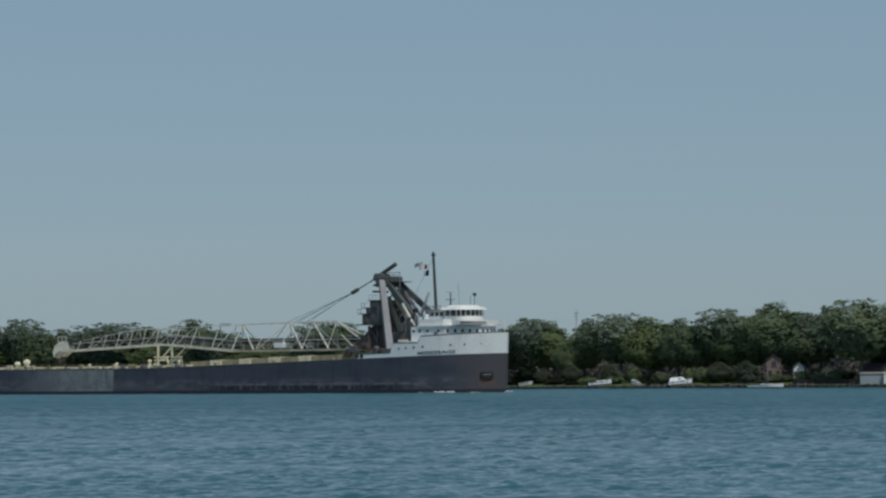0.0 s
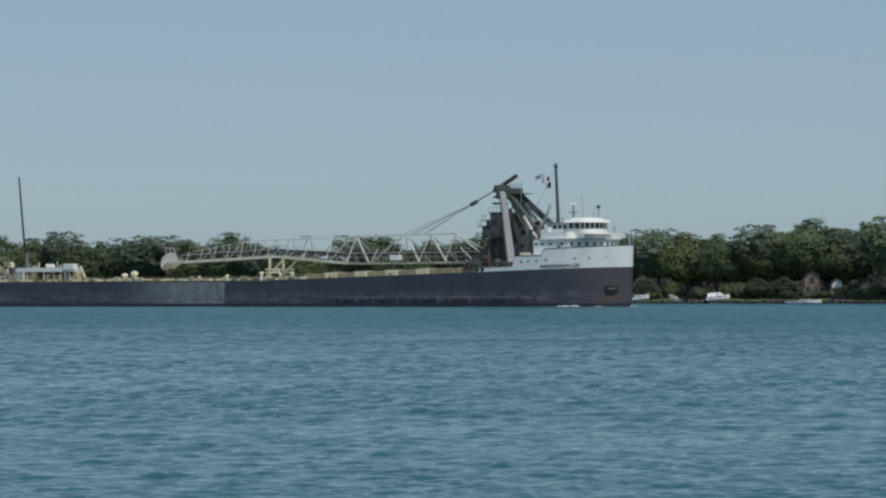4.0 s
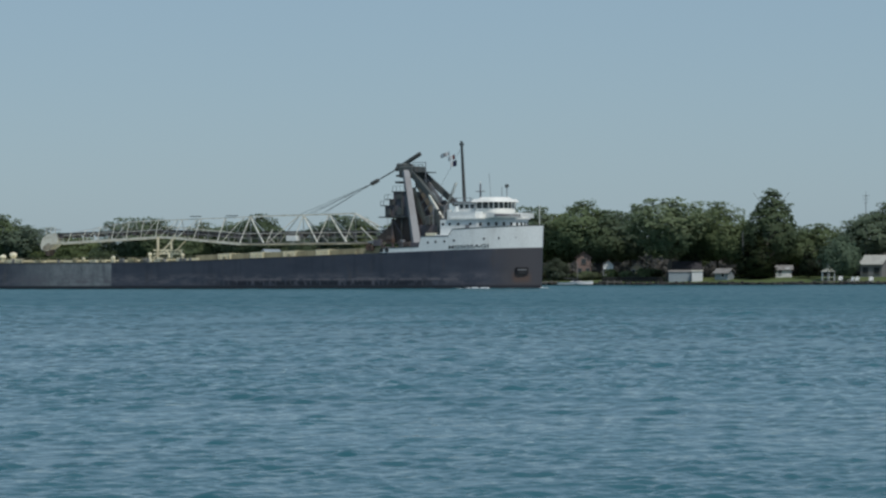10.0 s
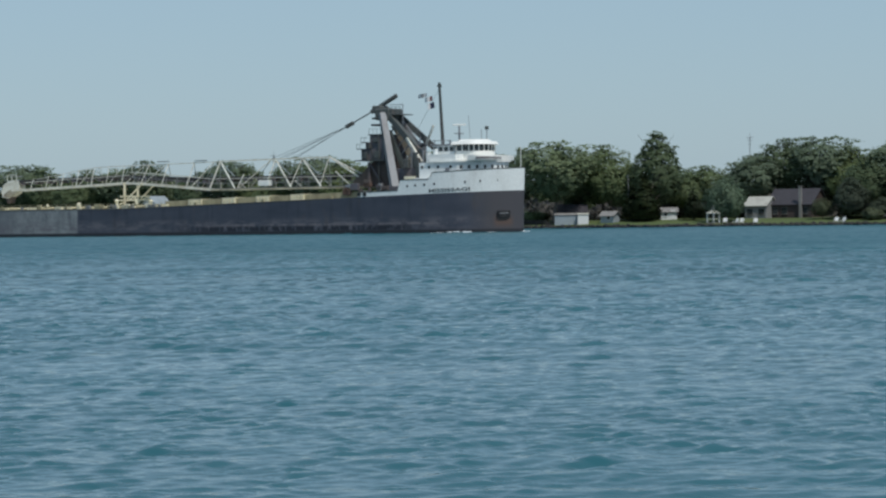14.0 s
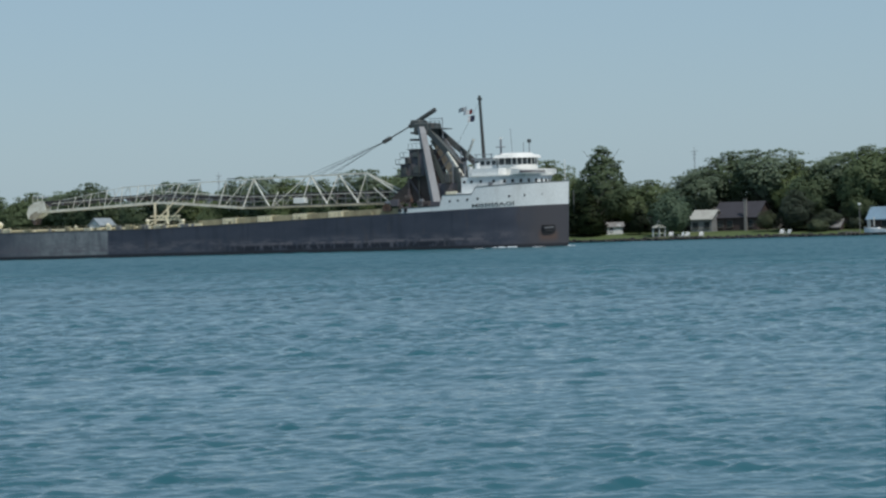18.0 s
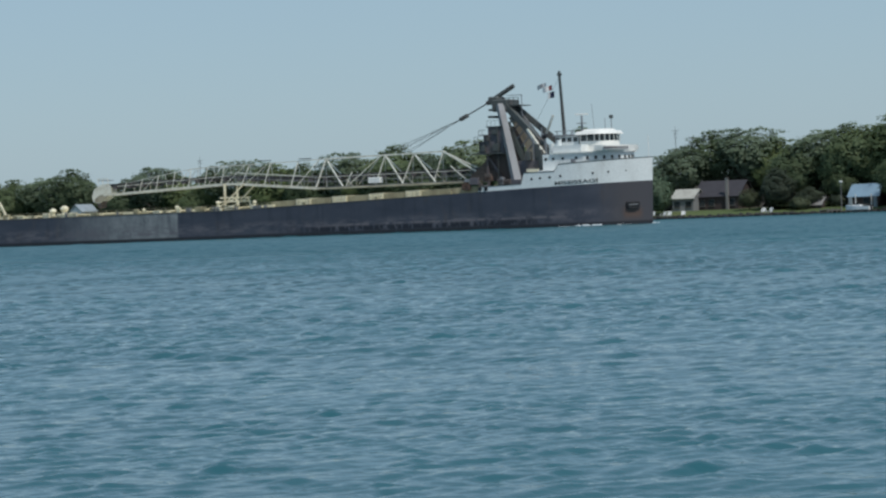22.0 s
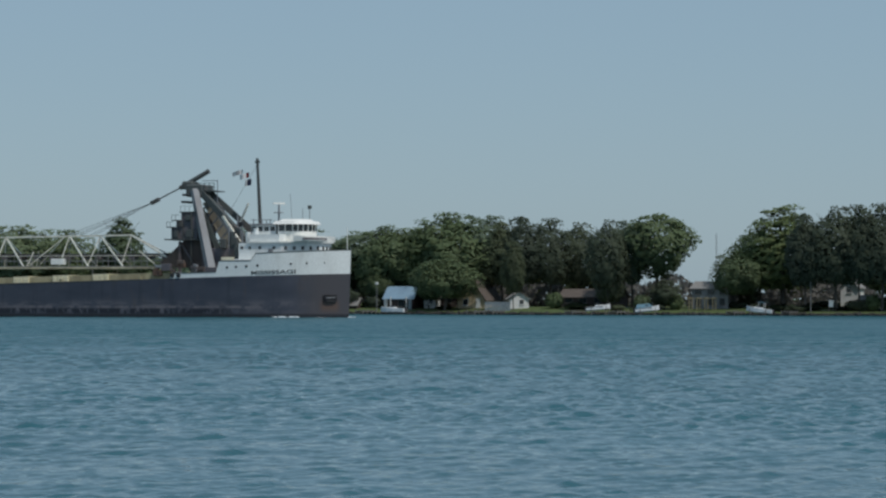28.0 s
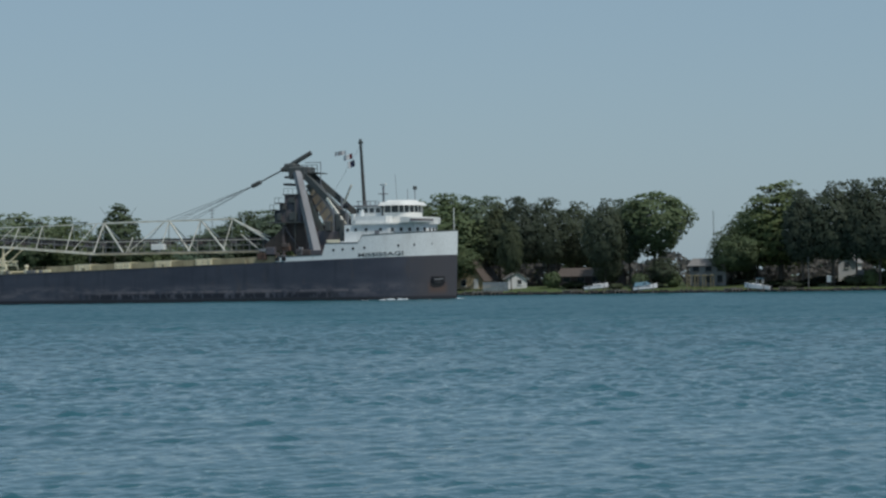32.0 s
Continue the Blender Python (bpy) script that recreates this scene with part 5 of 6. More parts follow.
STRETCH_C = [(-357, 11.5, 6), (-353, 14.4, 7), (-344, 17.0, 9), (-335, 16.9, 11), (-328, 15.1, 8), (-323, 15.6, 8), (-317, 16.2, 8), (-312, 17.6, 10), (-304, 18.0, 12), (-298, 17.6, 11), (-292, 16.2, 8), (-277, 15.6, 8), (-271.5, 16.9, 9), (-265.5, 14.6, 8)]
STRETCH_D = [(-254.5, 12.6, 7), (-252, 12.0, 7), (-247.5, 12.2, 9), (-241, 12.5, 7), (-236, 14.7, 8), (-229, 17.2, 11), (-216, 17.2, 8), (-210.5, 15.6, 9), (-205, 17.1, 9), (-200, 17.6, 10)]
STRETCH_E = [(-193, 19.8, 12), (-186.5, 19.7, 12), (-180, 18.6, 10), (-175, 18.1, 9), (-170.8, 18.6, 10), (-165, 18.3, 9), (-159, 18.0, 9), (-153, 18.0, 8), (-122.8, 18.1, 8), (-113.5, 18.7, 9), (-107.5, 20.1, 11), (-103, 20.2, 9), (-98.8, 20.5, 11), (-92, 21.2, 11), (-84, 21, 11), (-75, 20, 12), (-66, 19, 12)]
FRONT = STRETCH_A + STRETCH_B + STRETCH_C + STRETCH_D + STRETCH_E


def skyline(xs):
    pts = sorted((x, t) for x, t, w in FRONT)
    return float(np.interp(xs, [p[0] for p in pts], [p[1] for p in pts]))


def plant_all():
    rng = random.Random(12)
    for n, (x, top, w) in enumerate(FRONT):
        kind = "oak" if -179 < x < -149 or x > -122 else "maple" if n % 4 else "ash"
        back = rng.uniform(30, 37) if -262 < x < -214 or -135 < x < -125 else rng.uniform(19, 25) if -308 < x < -287 else rng.uniform(6, 9) if -156 < x < -140 or x > -122 else rng.uniform(26, 30) if -163 < x < -155 else rng.uniform(17, 26)
        plant(kind, x, top, w * 1.13, back, rng.random())
    # single trees that stand out
    for kind, x, top, w, d in (("ash", -283.5, 18.9, 11, 7), ("tall", -258.8, 20.2, 12.0, 18), ("ash", -221.5, 16.9, 12, 33),
                               ("ash", -148, 17.4, 8, 14), ("elm", -142.8, 19.3, 17, 15), ("tall", -118, 21.0, 10, 17),
                               ("willow", -243.0, 10.0, 9.0, 7), ("spruce", -261.6, 11.8, 8.0, 9), ("spruce", -264.5, 9.0, 5.5, 11), ("spruce", -250.5, 8.0, 5, 12),
                               ("shade_low", -152.5, 11.0, 7, 9), ("shade_low", -141.6, 11.0, 10.5, 9), ("shade_low", -215.5, 9.4, 8, 11), ("shade_low", -221.6, 9.6, 6.5, 12), ("shade_low", -124.8, 12.4, 7, 19), ("shade_low", -208.5, 9.6, 9, 11),
                               ("maple", -201.5, 8.8, 5, 14), ("maple", -187.2, 12.6, 9.5, 6), ("maple", -190.5, 8.5, 4.5, 12), ("spruce", -369.5, 9.0, 6, 8), ("oak", -172.6, 14.0, 5.0, 6), ("maple", -127.0, 12.4, 9, 13),
                               ("shade_low", -364.5, 7.6, 6, 8), ("shade_low", -356.8, 9.5, 7, 9), ("shade_low", -346, 8.2, 8, 8), ("shade_low", -318, 10, 9, 9), ("shade_low", -311, 10.5, 9, 9)):
        plant(kind, x, top, w, d, rng.random())
    # the rows behind
    x = -640.0
    while x < -60:
        if not -150 < x < -121:
            plant("back", x, skyline(x) - rng.uniform(3.0, 5.0), rng.uniform(9, 12), rng.uniform(38, 52), rng.random())
        x += rng.uniform(6.0, 8.5)
    x = -640.0
    while x < -60:
        if not -150 < x < -121:
            plant("back", x, skyline(x) - rng.uniform(4, 6), rng.uniform(10, 13), rng.uniform(64, 84), rng.random())
        x += rng.uniform(8.0, 11)
    # shrubs along the lots
    x = -640.0
    while x < -60:
        if not (-286 < x < -266 or -184 < x < -177 or -137 < x < -130 or -262 < x < -216 or -176 < x < -166 or -201 < x < -191):
            plant("shrub", x, rng.uniform(*((3.0, 3.8) if -308 < x < -287 else (2.4, 5.2))), rng.uniform(3.2, 5.5), rng.uniform(5, 15), rng.random())
        x += rng.uniform(1.6, 2.4) if -308 < x < -287 else rng.uniform(2.6, 5.0)


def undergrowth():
    """Dense scrub at the back of the lots, its grey set for the shade under the trees."""
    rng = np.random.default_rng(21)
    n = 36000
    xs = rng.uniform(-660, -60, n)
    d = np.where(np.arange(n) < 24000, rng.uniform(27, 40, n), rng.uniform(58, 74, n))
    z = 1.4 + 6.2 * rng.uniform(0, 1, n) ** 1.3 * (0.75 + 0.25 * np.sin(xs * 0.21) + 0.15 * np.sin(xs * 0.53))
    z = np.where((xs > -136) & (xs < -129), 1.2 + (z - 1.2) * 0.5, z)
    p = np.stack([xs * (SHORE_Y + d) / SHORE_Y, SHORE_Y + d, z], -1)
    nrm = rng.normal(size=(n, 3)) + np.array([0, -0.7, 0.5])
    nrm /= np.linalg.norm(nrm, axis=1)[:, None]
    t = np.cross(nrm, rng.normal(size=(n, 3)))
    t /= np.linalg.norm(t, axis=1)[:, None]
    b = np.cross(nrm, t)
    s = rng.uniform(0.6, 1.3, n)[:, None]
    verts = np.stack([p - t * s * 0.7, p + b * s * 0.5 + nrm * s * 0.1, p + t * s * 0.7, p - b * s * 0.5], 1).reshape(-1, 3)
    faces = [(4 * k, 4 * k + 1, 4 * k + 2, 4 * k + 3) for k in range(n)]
    tagged(new("undergrowth", mesh_of("undergrowth", verts.tolist(), faces, BRUSH_SHADE)), "dense undergrowth and brush between the lots, greyed for the shade under trees", "undergrowth", kind="stuff")


def riprap():
    """Broken stone along the water's edge."""
    rng = np.random.default_rng(8)
    bm = bmesh.new()
    bmesh.ops.create_icosphere(bm, subdivisions=1, radius=1.0)
    ball = np.array([v.co[:] for v in bm.verts])
    tri = [[v.index for v in f.verts] for f in bm.faces]
    bm.free()
    verts, faces = [], []
    for k in range(2600):
        x = rng.uniform(-650, -60)
        y = SHORE_Y + bank_edge(x) + rng.uniform(-0.7, 0.5)
        s = rng.uniform(0.18, 0.5) * np.array([1.3, 1.0, 0.75])
        z = 0.1 + 0.28 * (y - SHORE_Y - bank_edge(x) + 0.7) + rng.uniform(-0.1, 0.15)
        q = ball * s * rng.uniform(0.8, 1.2, ball.shape) + np.array([x, y, z])
        n0 = len(verts)
        verts.extend(q.tolist())
        faces.extend([tuple(i + n0 for i in f) for f in tri])
    tagged(new("riprap", mesh_of("riprap", verts, faces, STONE)), "broken grey stone along the water's edge", "stones", kind="stuff")


# houses
def house(xs, d, w, depth, eave, ridge, along, wall_mat, roof_mat, label, windows=(), chimney=None, door=None, turn=0.0, over=0.4, category="house", kind="house", trim=None):
    """A house with walls, two roof slopes, windows, and perhaps a door and a chimney. along: the ridge runs along x or y."""
    x, y, z = site(xs, d)
    k = (SHORE_Y + d) / SHORE_Y
    w *= k
    eave, ridge = seen_height(eave, d) - z, seen_height(ridge, d) - z
    trim = trim or (GREYWOOD if wall_mat in (BROWNW, GREYW, BRICK) else SIDING)
    h = thing(kind, pose(x, y, z, 0, 0, turn), label, category)
    a, b = w / 2, depth
    if along == "y":
        body = prism([(-a, -0.6), (a, -0.6), (a, eave), (0, ridge - 0.12), (-a, eave)], 0, b)
    else:
        bm = bmesh.new()
        add_prism(bm, [(0, -0.6), (b, -0.6), (b, eave), (b / 2, ridge - 0.12), (0, eave)], -a, a)
        for v in bm.verts:
            v.co = Vector((v.co.y, v.co.x, v.co.z))
        body = bm
    part("wall", body, wall_mat, h)
    slope = (ridge - eave) / ((w if along == "y" else depth) / 2)
    for s in (-1, 1):
        bm = bmesh.new()
        t = 0.14
        if along == "y":
            e = a + over
            add_prism(bm, [(0, ridge), (s * e, eave - slope * over), (s * e, eave - slope * over + t), (0, ridge + t)], -over, b + over)
        else:
            add_prism(bm, [(b / 2, ridge), (b / 2 + s * (b / 2 + over), eave - slope * over), (b / 2 + s * (b / 2 + over), eave - slope * over + t), (b / 2, ridge + t)], -a - over, a + over)
            for v in bm.verts:
                v.co = Vector((v.co.y, v.co.x, v.co.z))
        part("roof", bm, roof_mat, h)
    for wx, wz, ww, wh in windows:
        win = part("window", box(wx - ww / 2 - 0.08, wx + ww / 2 + 0.08, -0.06, 0.04, wz - 0.08, wz + wh + 0.08, 0.0), trim, h)
        part("pane", box(wx - ww / 2, wx + ww / 2, -0.09, -0.05, wz, wz + wh, 0.0), GLASS, win)
        part("sill", box(wx - ww / 2 - 0.14, wx + ww / 2 + 0.14, -0.16, -0.05, wz - 0.16, wz - 0.08, 0.0), trim, win)
    if door:
        part("door", box(door - 0.5, door + 0.5, -0.07, 0.04, 0.05, 2.1, 0.0), SIDING, h)
    if chimney:
        cx, cy, cz, cw, mt = chimney
        ch = part("chimney", box(cx - cw / 2, cx + cw / 2, cy, cy + cw, -0.3 if cy < 0 else eave, seen_height(cz, d) - z, 0.02), mt, h)
        part("chimney_cap", box(cx - cw / 2 - 0.1, cx + cw / 2 + 0.1, cy - 0.1, cy + cw + 0.1, seen_height(cz, d) - z, seen_height(cz, d) - z + 0.15, 0.0), GREYROOF, ch)
    return h


def build_houses():
    house(-304.1, 11, 3.1, 8, 6.1, 7.2, "y", BRICK, BROWNROOF, "brick house half hidden under shade trees", ((-0.9, 1.0, 0.8, 1.3), (0.9, 1.0, 0.8, 1.3), (0, 3.4, 0.9, 1.0)), turn=29)
    house(-298.0, 10, 2.2, 8, 4.5, 5.5, "y", SIDING, BROWNROOF, "pale house half hidden under shade trees", ((-0.7, 1.0, 0.7, 1.2), (0.7, 1.0, 0.7, 1.2)), turn=29)
    house(-291.0, 10, 2.6, 8, 3.7, 4.7, "y", TANWALL, GREYROOF, "small tan house under shade trees", ((-0.75, 0.9, 0.7, 1.2), (0.75, 0.9, 0.7, 1.2)), turn=29)
    house(-280.2, 3.0, 5.4, 4, 2.75, 3.1, "x", PALEBLUE, GREYROOF, "long pale blue-grey boathouse at the water", (), turn=27, over=0.15, category="boathouse", kind="boathouse")
    house(-276.4, 3.6, 2.3, 3, 2.8, 3.1, "x", SIDING, LIGHTROOF, "small bright white shed beside the boathouse", (), turn=27, over=0.1, category="shed", kind="shed")
    house(-279.0, 9.5, 6, 7, 3.5, 5.0, "x", BROWNW, SLATE, "dark-roofed bungalow behind the boathouse", ((-2.2, 0.9, 1.2, 1.2), (1.8, 0.9, 1.2, 1.2)), turn=29)
    house(-270.7, 6, 3.0, 3, 2.6, 3.4, "x", PALEBLUE, GREYROOF, "small grey garden shed on the lawn", ((0.4, 0.7, 0.7, 0.7),), category="shed", kind="shed")
    house(-256.2, 13, 3.4, 5, 3.2, 4.0, "x", SIDING, GREYROOF, "white cottage behind the dark evergreen", ((-0.7, 0.8, 0.7, 0.9),), door=0.9, turn=28, category="cottage")
    house(-236.4, 17, 4.7, 6, 4.3, 6.0, "x", GREYW, LIGHTROOF, "low cottage with a pale roof", ((-1.3, 0.9, 1.2, 1.1), (1.3, 0.9, 1.2, 1.1)), category="cottage")
    house(-228.8, 20, 9.6, 9, 4.5, 7.5, "x", BROWNW, SLATE, "large brown house with a dark slate roof", ((-3.6, 0.9, 1.6, 1.3), (-1.2, 0.9, 1.2, 1.3), (3.4, 0.9, 1.4, 1.3)), (2.6, -0.6, 8.0, 0.6, GREYROOF))
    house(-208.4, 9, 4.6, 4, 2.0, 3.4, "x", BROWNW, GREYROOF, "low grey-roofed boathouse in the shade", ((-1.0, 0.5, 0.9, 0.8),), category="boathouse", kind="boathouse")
    h = house(-197.0, 9, 6.0, 5.5, 3.4, 5.6, "x", BROWNW, BLUEROOF, "cottage with a pale blue metal roof and dark porch", ((0.6, 0.6, 1.3, 1.3),), category="cottage")
    for x in (-2.7, 2.6):
        part("porch_wall", box(x - 0.35, x + 0.35, -0.5, 0.0, -0.3, 2.2, 0.02), PALEBLUE, h)
    for x in (-1.6, 1.8):
        part("porch_post", box(x - 0.1, x + 0.1, -0.45, -0.25, -0.3, 2.6, 0.0), SIDING, h)
    house(-190.3, 12, 2.6, 4, 3.9, 5.2, "y", SIDING, LIGHTROOF, "narrow white house beside a shrub", ((0.2, 1.0, 0.7, 1.0),))
    house(-181.5, 11, 5.8, 10.5, 3.3, 7.3, "y", TANWALL, BROWNROOF, "tan gabled house with a brown roof", ((-1.2, 0.7, 1.0, 1.2), (0.2, 3.4, 0.8, 0.9)), door=1.5)
    house(-171.4, 10, 3.9, 5, 3.3, 4.6, "y", SIDING, GREYROOF, "bright white gabled garage", ((0.5, 0.9, 0.8, 0.9),), turn=26, category="garage", kind="garage")
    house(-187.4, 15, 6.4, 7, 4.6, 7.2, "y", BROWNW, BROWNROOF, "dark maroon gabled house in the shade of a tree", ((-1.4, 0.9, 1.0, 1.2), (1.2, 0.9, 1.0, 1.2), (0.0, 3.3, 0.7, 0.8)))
    house(-390.2, 9, 3.0, 6, 7.0, 8.4, "y", SIDING, PALEBLUE, "white two-storey house with a pale blue roof among trees", ((-0.8, 0.9, 0.8, 1.2), (0.8, 0.9, 0.8, 1.2), (-0.8, 4.0, 0.8, 1.2), (0.8, 4.0, 0.8, 1.2)))
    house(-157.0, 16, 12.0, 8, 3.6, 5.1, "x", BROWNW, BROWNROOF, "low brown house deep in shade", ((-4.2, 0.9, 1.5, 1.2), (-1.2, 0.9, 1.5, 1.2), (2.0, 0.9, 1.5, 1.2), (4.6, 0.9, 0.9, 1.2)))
    house(-132.4, 11, 7.2, 8, 5.3, 6.6, "x", GREYW, GREYROOF, "grey two-storey house between the trees", ((-2.4, 0.8, 1.2, 1.3), (0.2, 0.8, 1.2, 1.3), (2.5, 0.8, 1.0, 1.3), (-2.4, 3.0, 1.2, 1.1), (0.2, 3.0, 1.2, 1.1), (2.5, 3.0, 1.0, 1.1)))
    house(-105.0, 19, 3.4, 6, 5.6, 7.1, "y", SIDING, GREYROOF, "white house half hidden by trees", ((0, 3.0, 0.9, 1.0),))
    house(-101.6, 10, 3.0, 4, 3.0, 3.9, "x", GREYW, GREYROOF, "small grey shed under the trees", ((0.3, 0.6, 0.8, 0.8),), category="shed", kind="shed")


def gazebo(xs, d):
    x, y, z = site(xs, d)
    g = thing("gazebo", pose(x, y, z), "white open gazebo with a pointed roof by the water", "gazebo")
    n = 6
    ring = [(1.45 * math.cos(6.2832 * i / n), 1.45 * math.sin(6.2832 * i / n)) for i in range(n)]
    part("platform", plan_solid([(p * 1.1, q * 1.1) for p, q in ring], -0.4, 0.1), GREYWOOD, g)
    for p, q in ring:
        part("post", beam((p, q, 0.1), (p, q, 2.0), 0.13), SIDING, g)
    for i in range(n):
        (a, b), (c, e) = ring[i], ring[(i + 1) % n]
        part("rail", beam((a, b, 0.8), (c, e, 0.8), 0.08), SIDING, g)
        part("eave", beam((a, b, 1.95), (c, e, 1.95), 0.16), SIDING, g)
    part("roof", plan_solid([(p * 1.25, q * 1.25) for p, q in ring], 2.0, 2.75, [(p * 0.28, q * 0.28) for p, q in ring]), LIGHTROOF, g)
    part("cupola", plan_solid([(p * 0.25, q * 0.25) for p, q in ring], 2.75, 3.1), SIDING, g)
    part("cupola_roof", plan_solid([(p * 0.34, q * 0.34) for p, q in ring], 3.1, 3.5, [(p * 0.02, q * 0.02) for p, q in ring]), LIGHTROOF, g)


def lawn_chair(xs, d, turn, label="white slatted lawn chair on the grass"):
    x, y, z = site(xs, d)
    c = thing("lawn_chair", pose(x, y, z, 0, 0, turn), label, "chair", "lawn chairs")
    for i in range(5):
        o = -0.34 + i * 0.17
        part("back_slat", beam((o, 0.25, 0.3), (o * 1.1, 0.6, 1.1 + 0.06 * (2 - abs(i - 2))), 0.14, 0.03), SIDING, c)
        part("seat_slat", beam((-0.42, -0.32 + i * 0.14, 0.42 - i * 0.03), (0.42, -0.32 + i * 0.14, 0.42 - i * 0.03), 0.12, 0.03), SIDING, c)
    for s in (-0.45, 0.45):
        part("arm", beam((s, -0.4, 0.62), (s, 0.45, 0.62), 0.16, 0.04), SIDING, c)
        part("leg", beam((s, -0.36, 0.0), (s, -0.36, 0.62), 0.12, 0.04), SIDING, c)
        part("leg", beam((s, -0.36, 0.4), (s, 0.65, 0.0), 0.12, 0.04), SIDING, c)


def motorboat(xs, d, length, z, turn, label, top=True, canvas=None, lift=True):
    """A small motor boat: lofted hull, deck, windscreen, perhaps a hardtop, an outboard; on a lift if it hangs clear of the water."""
    k = (SHORE_Y + d) / SHORE_Y
    b = thing("motorboat", pose(xs * k, SHORE_Y + d, z, 0, -5.0 if lift else 0, turn), label, "boat", "boats along the far bank")
    L, verts, faces = length, [], []
    st = [0, 0.25, 0.5, 0.7, 0.85, 0.95, 1.0]
    for q in st:
        w = L * 0.18 * max(0.0, 1 - max(0, q - 0.45) ** 2 / 0.303) ** 0.8 + 0.02
        top_z = L * (0.17 + 0.07 * q * q)
        x = L * (q - 0.5)
        verts += [(x, -w, top_z), (x, -w * 0.96, L * 0.05), (x, 0, L * 0.01 + 0.09 * L * max(0, q - 0.75) / 0.25), (x, w * 0.96, L * 0.05), (x, w, top_z)]
    for i in range(len(st) - 1):
        for j in range(4):
            a = 5 * i + j
            faces.append((a, a + 5, a + 6, a + 1))
        faces.append((5 * i, 5 * i + 4, 5 * i + 9, 5 * i + 5))
    faces.append((0, 1, 2, 3, 4))
    part("hull", mesh_of("hull", verts, faces, GELCOAT), GELCOAT, b)
    part("rub_rail", beam((-L / 2, -L * 0.183, L * 0.16), (L * 0.2, -L * 0.183, L * 0.18), 0.08), BLACK, b)
    cz = L * 0.17
    part("cabin", plan_solid([(-L * 0.12, -L * 0.12), (L * 0.26, -L * 0.08), (L * 0.3, 0), (L * 0.26, L * 0.08), (-L * 0.12, L * 0.12)], cz, cz + L * 0.055, [(-L * 0.12, -L * 0.11), (L * 0.16, -L * 0.07), (L * 0.2, 0), (L * 0.16, L * 0.07), (-L * 0.12, L * 0.11)]), GELCOAT, b)
    part("windscreen", plan_solid([(-L * 0.05, -L * 0.11), (L * 0.1, -L * 0.08), (L * 0.1, L * 0.08), (-L * 0.05, L * 0.11)], cz + L * 0.05, cz + L * 0.12, [(-L * 0.06, -L * 0.1), (L * 0.05, -L * 0.07), (L * 0.05, L * 0.07), (-L * 0.06, L * 0.1)]), GLASS, b)
    if top:
        part("hardtop", box(-L * 0.2, L * 0.06, -L * 0.12, L * 0.12, cz + L * 0.24, cz + L * 0.26, 0.03), GELCOAT if not canvas else canvas, b)
        for x in (-L * 0.18, L * 0.03):
            for y in (-L * 0.11, L * 0.11):
                part("top_post", beam((x, y, cz), (x, y, cz + L * 0.24), 0.06), GELCOAT, b)
    elif canvas:
        part("cover", plan_solid([(-L * 0.46, -L * 0.16), (L * 0.3, -L * 0.12), (L * 0.3, L * 0.12), (-L * 0.46, L * 0.16)], cz, cz + L * 0.17, [(-L * 0.4, -L * 0.05), (L * 0.1, -L * 0.03), (L * 0.1, L * 0.03), (-L * 0.4, L * 0.05)]), canvas, b)
    part("outboard", box(-L * 0.56, -L * 0.5, -0.2, 0.2, L * 0.02, L * 0.2, 0.05), BLACK, b)
    if lift:
        lf = thing("boat_lift", pose(xs * k, SHORE_Y + d, 0, 0, 0, turn), "grey steel boat lift standing in the shallows", "boat lift", "boat lifts")
        for x in (-L * 0.3, L * 0.3):
            for y in (-L * 0.24, L * 0.24):
                part("lift_post", beam((x, y, -1.2), (x, y, z + L * 0.2), 0.11), GREYWOOD, lf)
            part("lift_beam", beam((x, -L * 0.24, z), (x, L * 0.24, z), 0.12), GREYWOOD, lf)
    return b


def sailboat(xs, d):
    b = motorboat(xs, d, 7.8, 0.0, 8, "low white sailboat moored with a bare mast", False, None, False)
    b.name = "sailboat"
    b.matrix_world = b.matrix_world @ Matrix.Diagonal((1, 1, 0.5, 1))
    part("mast", beam((0.3, 0, 1.2), (0.3, 0, 9.6), 0.11, None, 6), GREYW, b)
    part("boom_spar", beam((0.3, 0, 2.8), (-2.6, 0, 3.0), 0.12, None, 6), GREYW, b)


def dock(xs, d0, length, width=1.6, label="weathered timber dock on posts", deck_z=0.75):
    """A dock from the bank into the river: planks, stringers, posts."""
    x = xs
    e = SHORE_Y + 1.2
    g = thing("dock", pose(x, e - length, 0), label, "dock", "docks")
    n = int(length / 0.34)
    me = bpy.data.meshes.new("plank")
    bm = box(-width / 2, width / 2, -0.15, 0.15, deck_z, deck_z + 0.06, 0.0)
    bm.to_mesh(me)
    bm.free()
    me.materials.append(GREYWOOD)
    for i in range(n):
        part("plank", me, GREYWOOD, g).matrix_local = pose(0, 0.17 + i * 0.34, 0)
    for s in (-width / 2 + 0.1, width / 2 - 0.1):
        part("stringer", box(s - 0.06, s + 0.06, 0, length, deck_z - 0.2, deck_z - 0.004, 0.0), GREYWOOD, g)
        for i in range(max(2, int(length / 2.4) + 1)):
            y = 0.2 + i * (length - 0.6) / max(1, int(length / 2.4))
            part("post", beam((s * 1.15, y, -1.4), (s * 1.15, y, deck_z + 0.3), 0.2, None, 8), GREYWOOD, g)


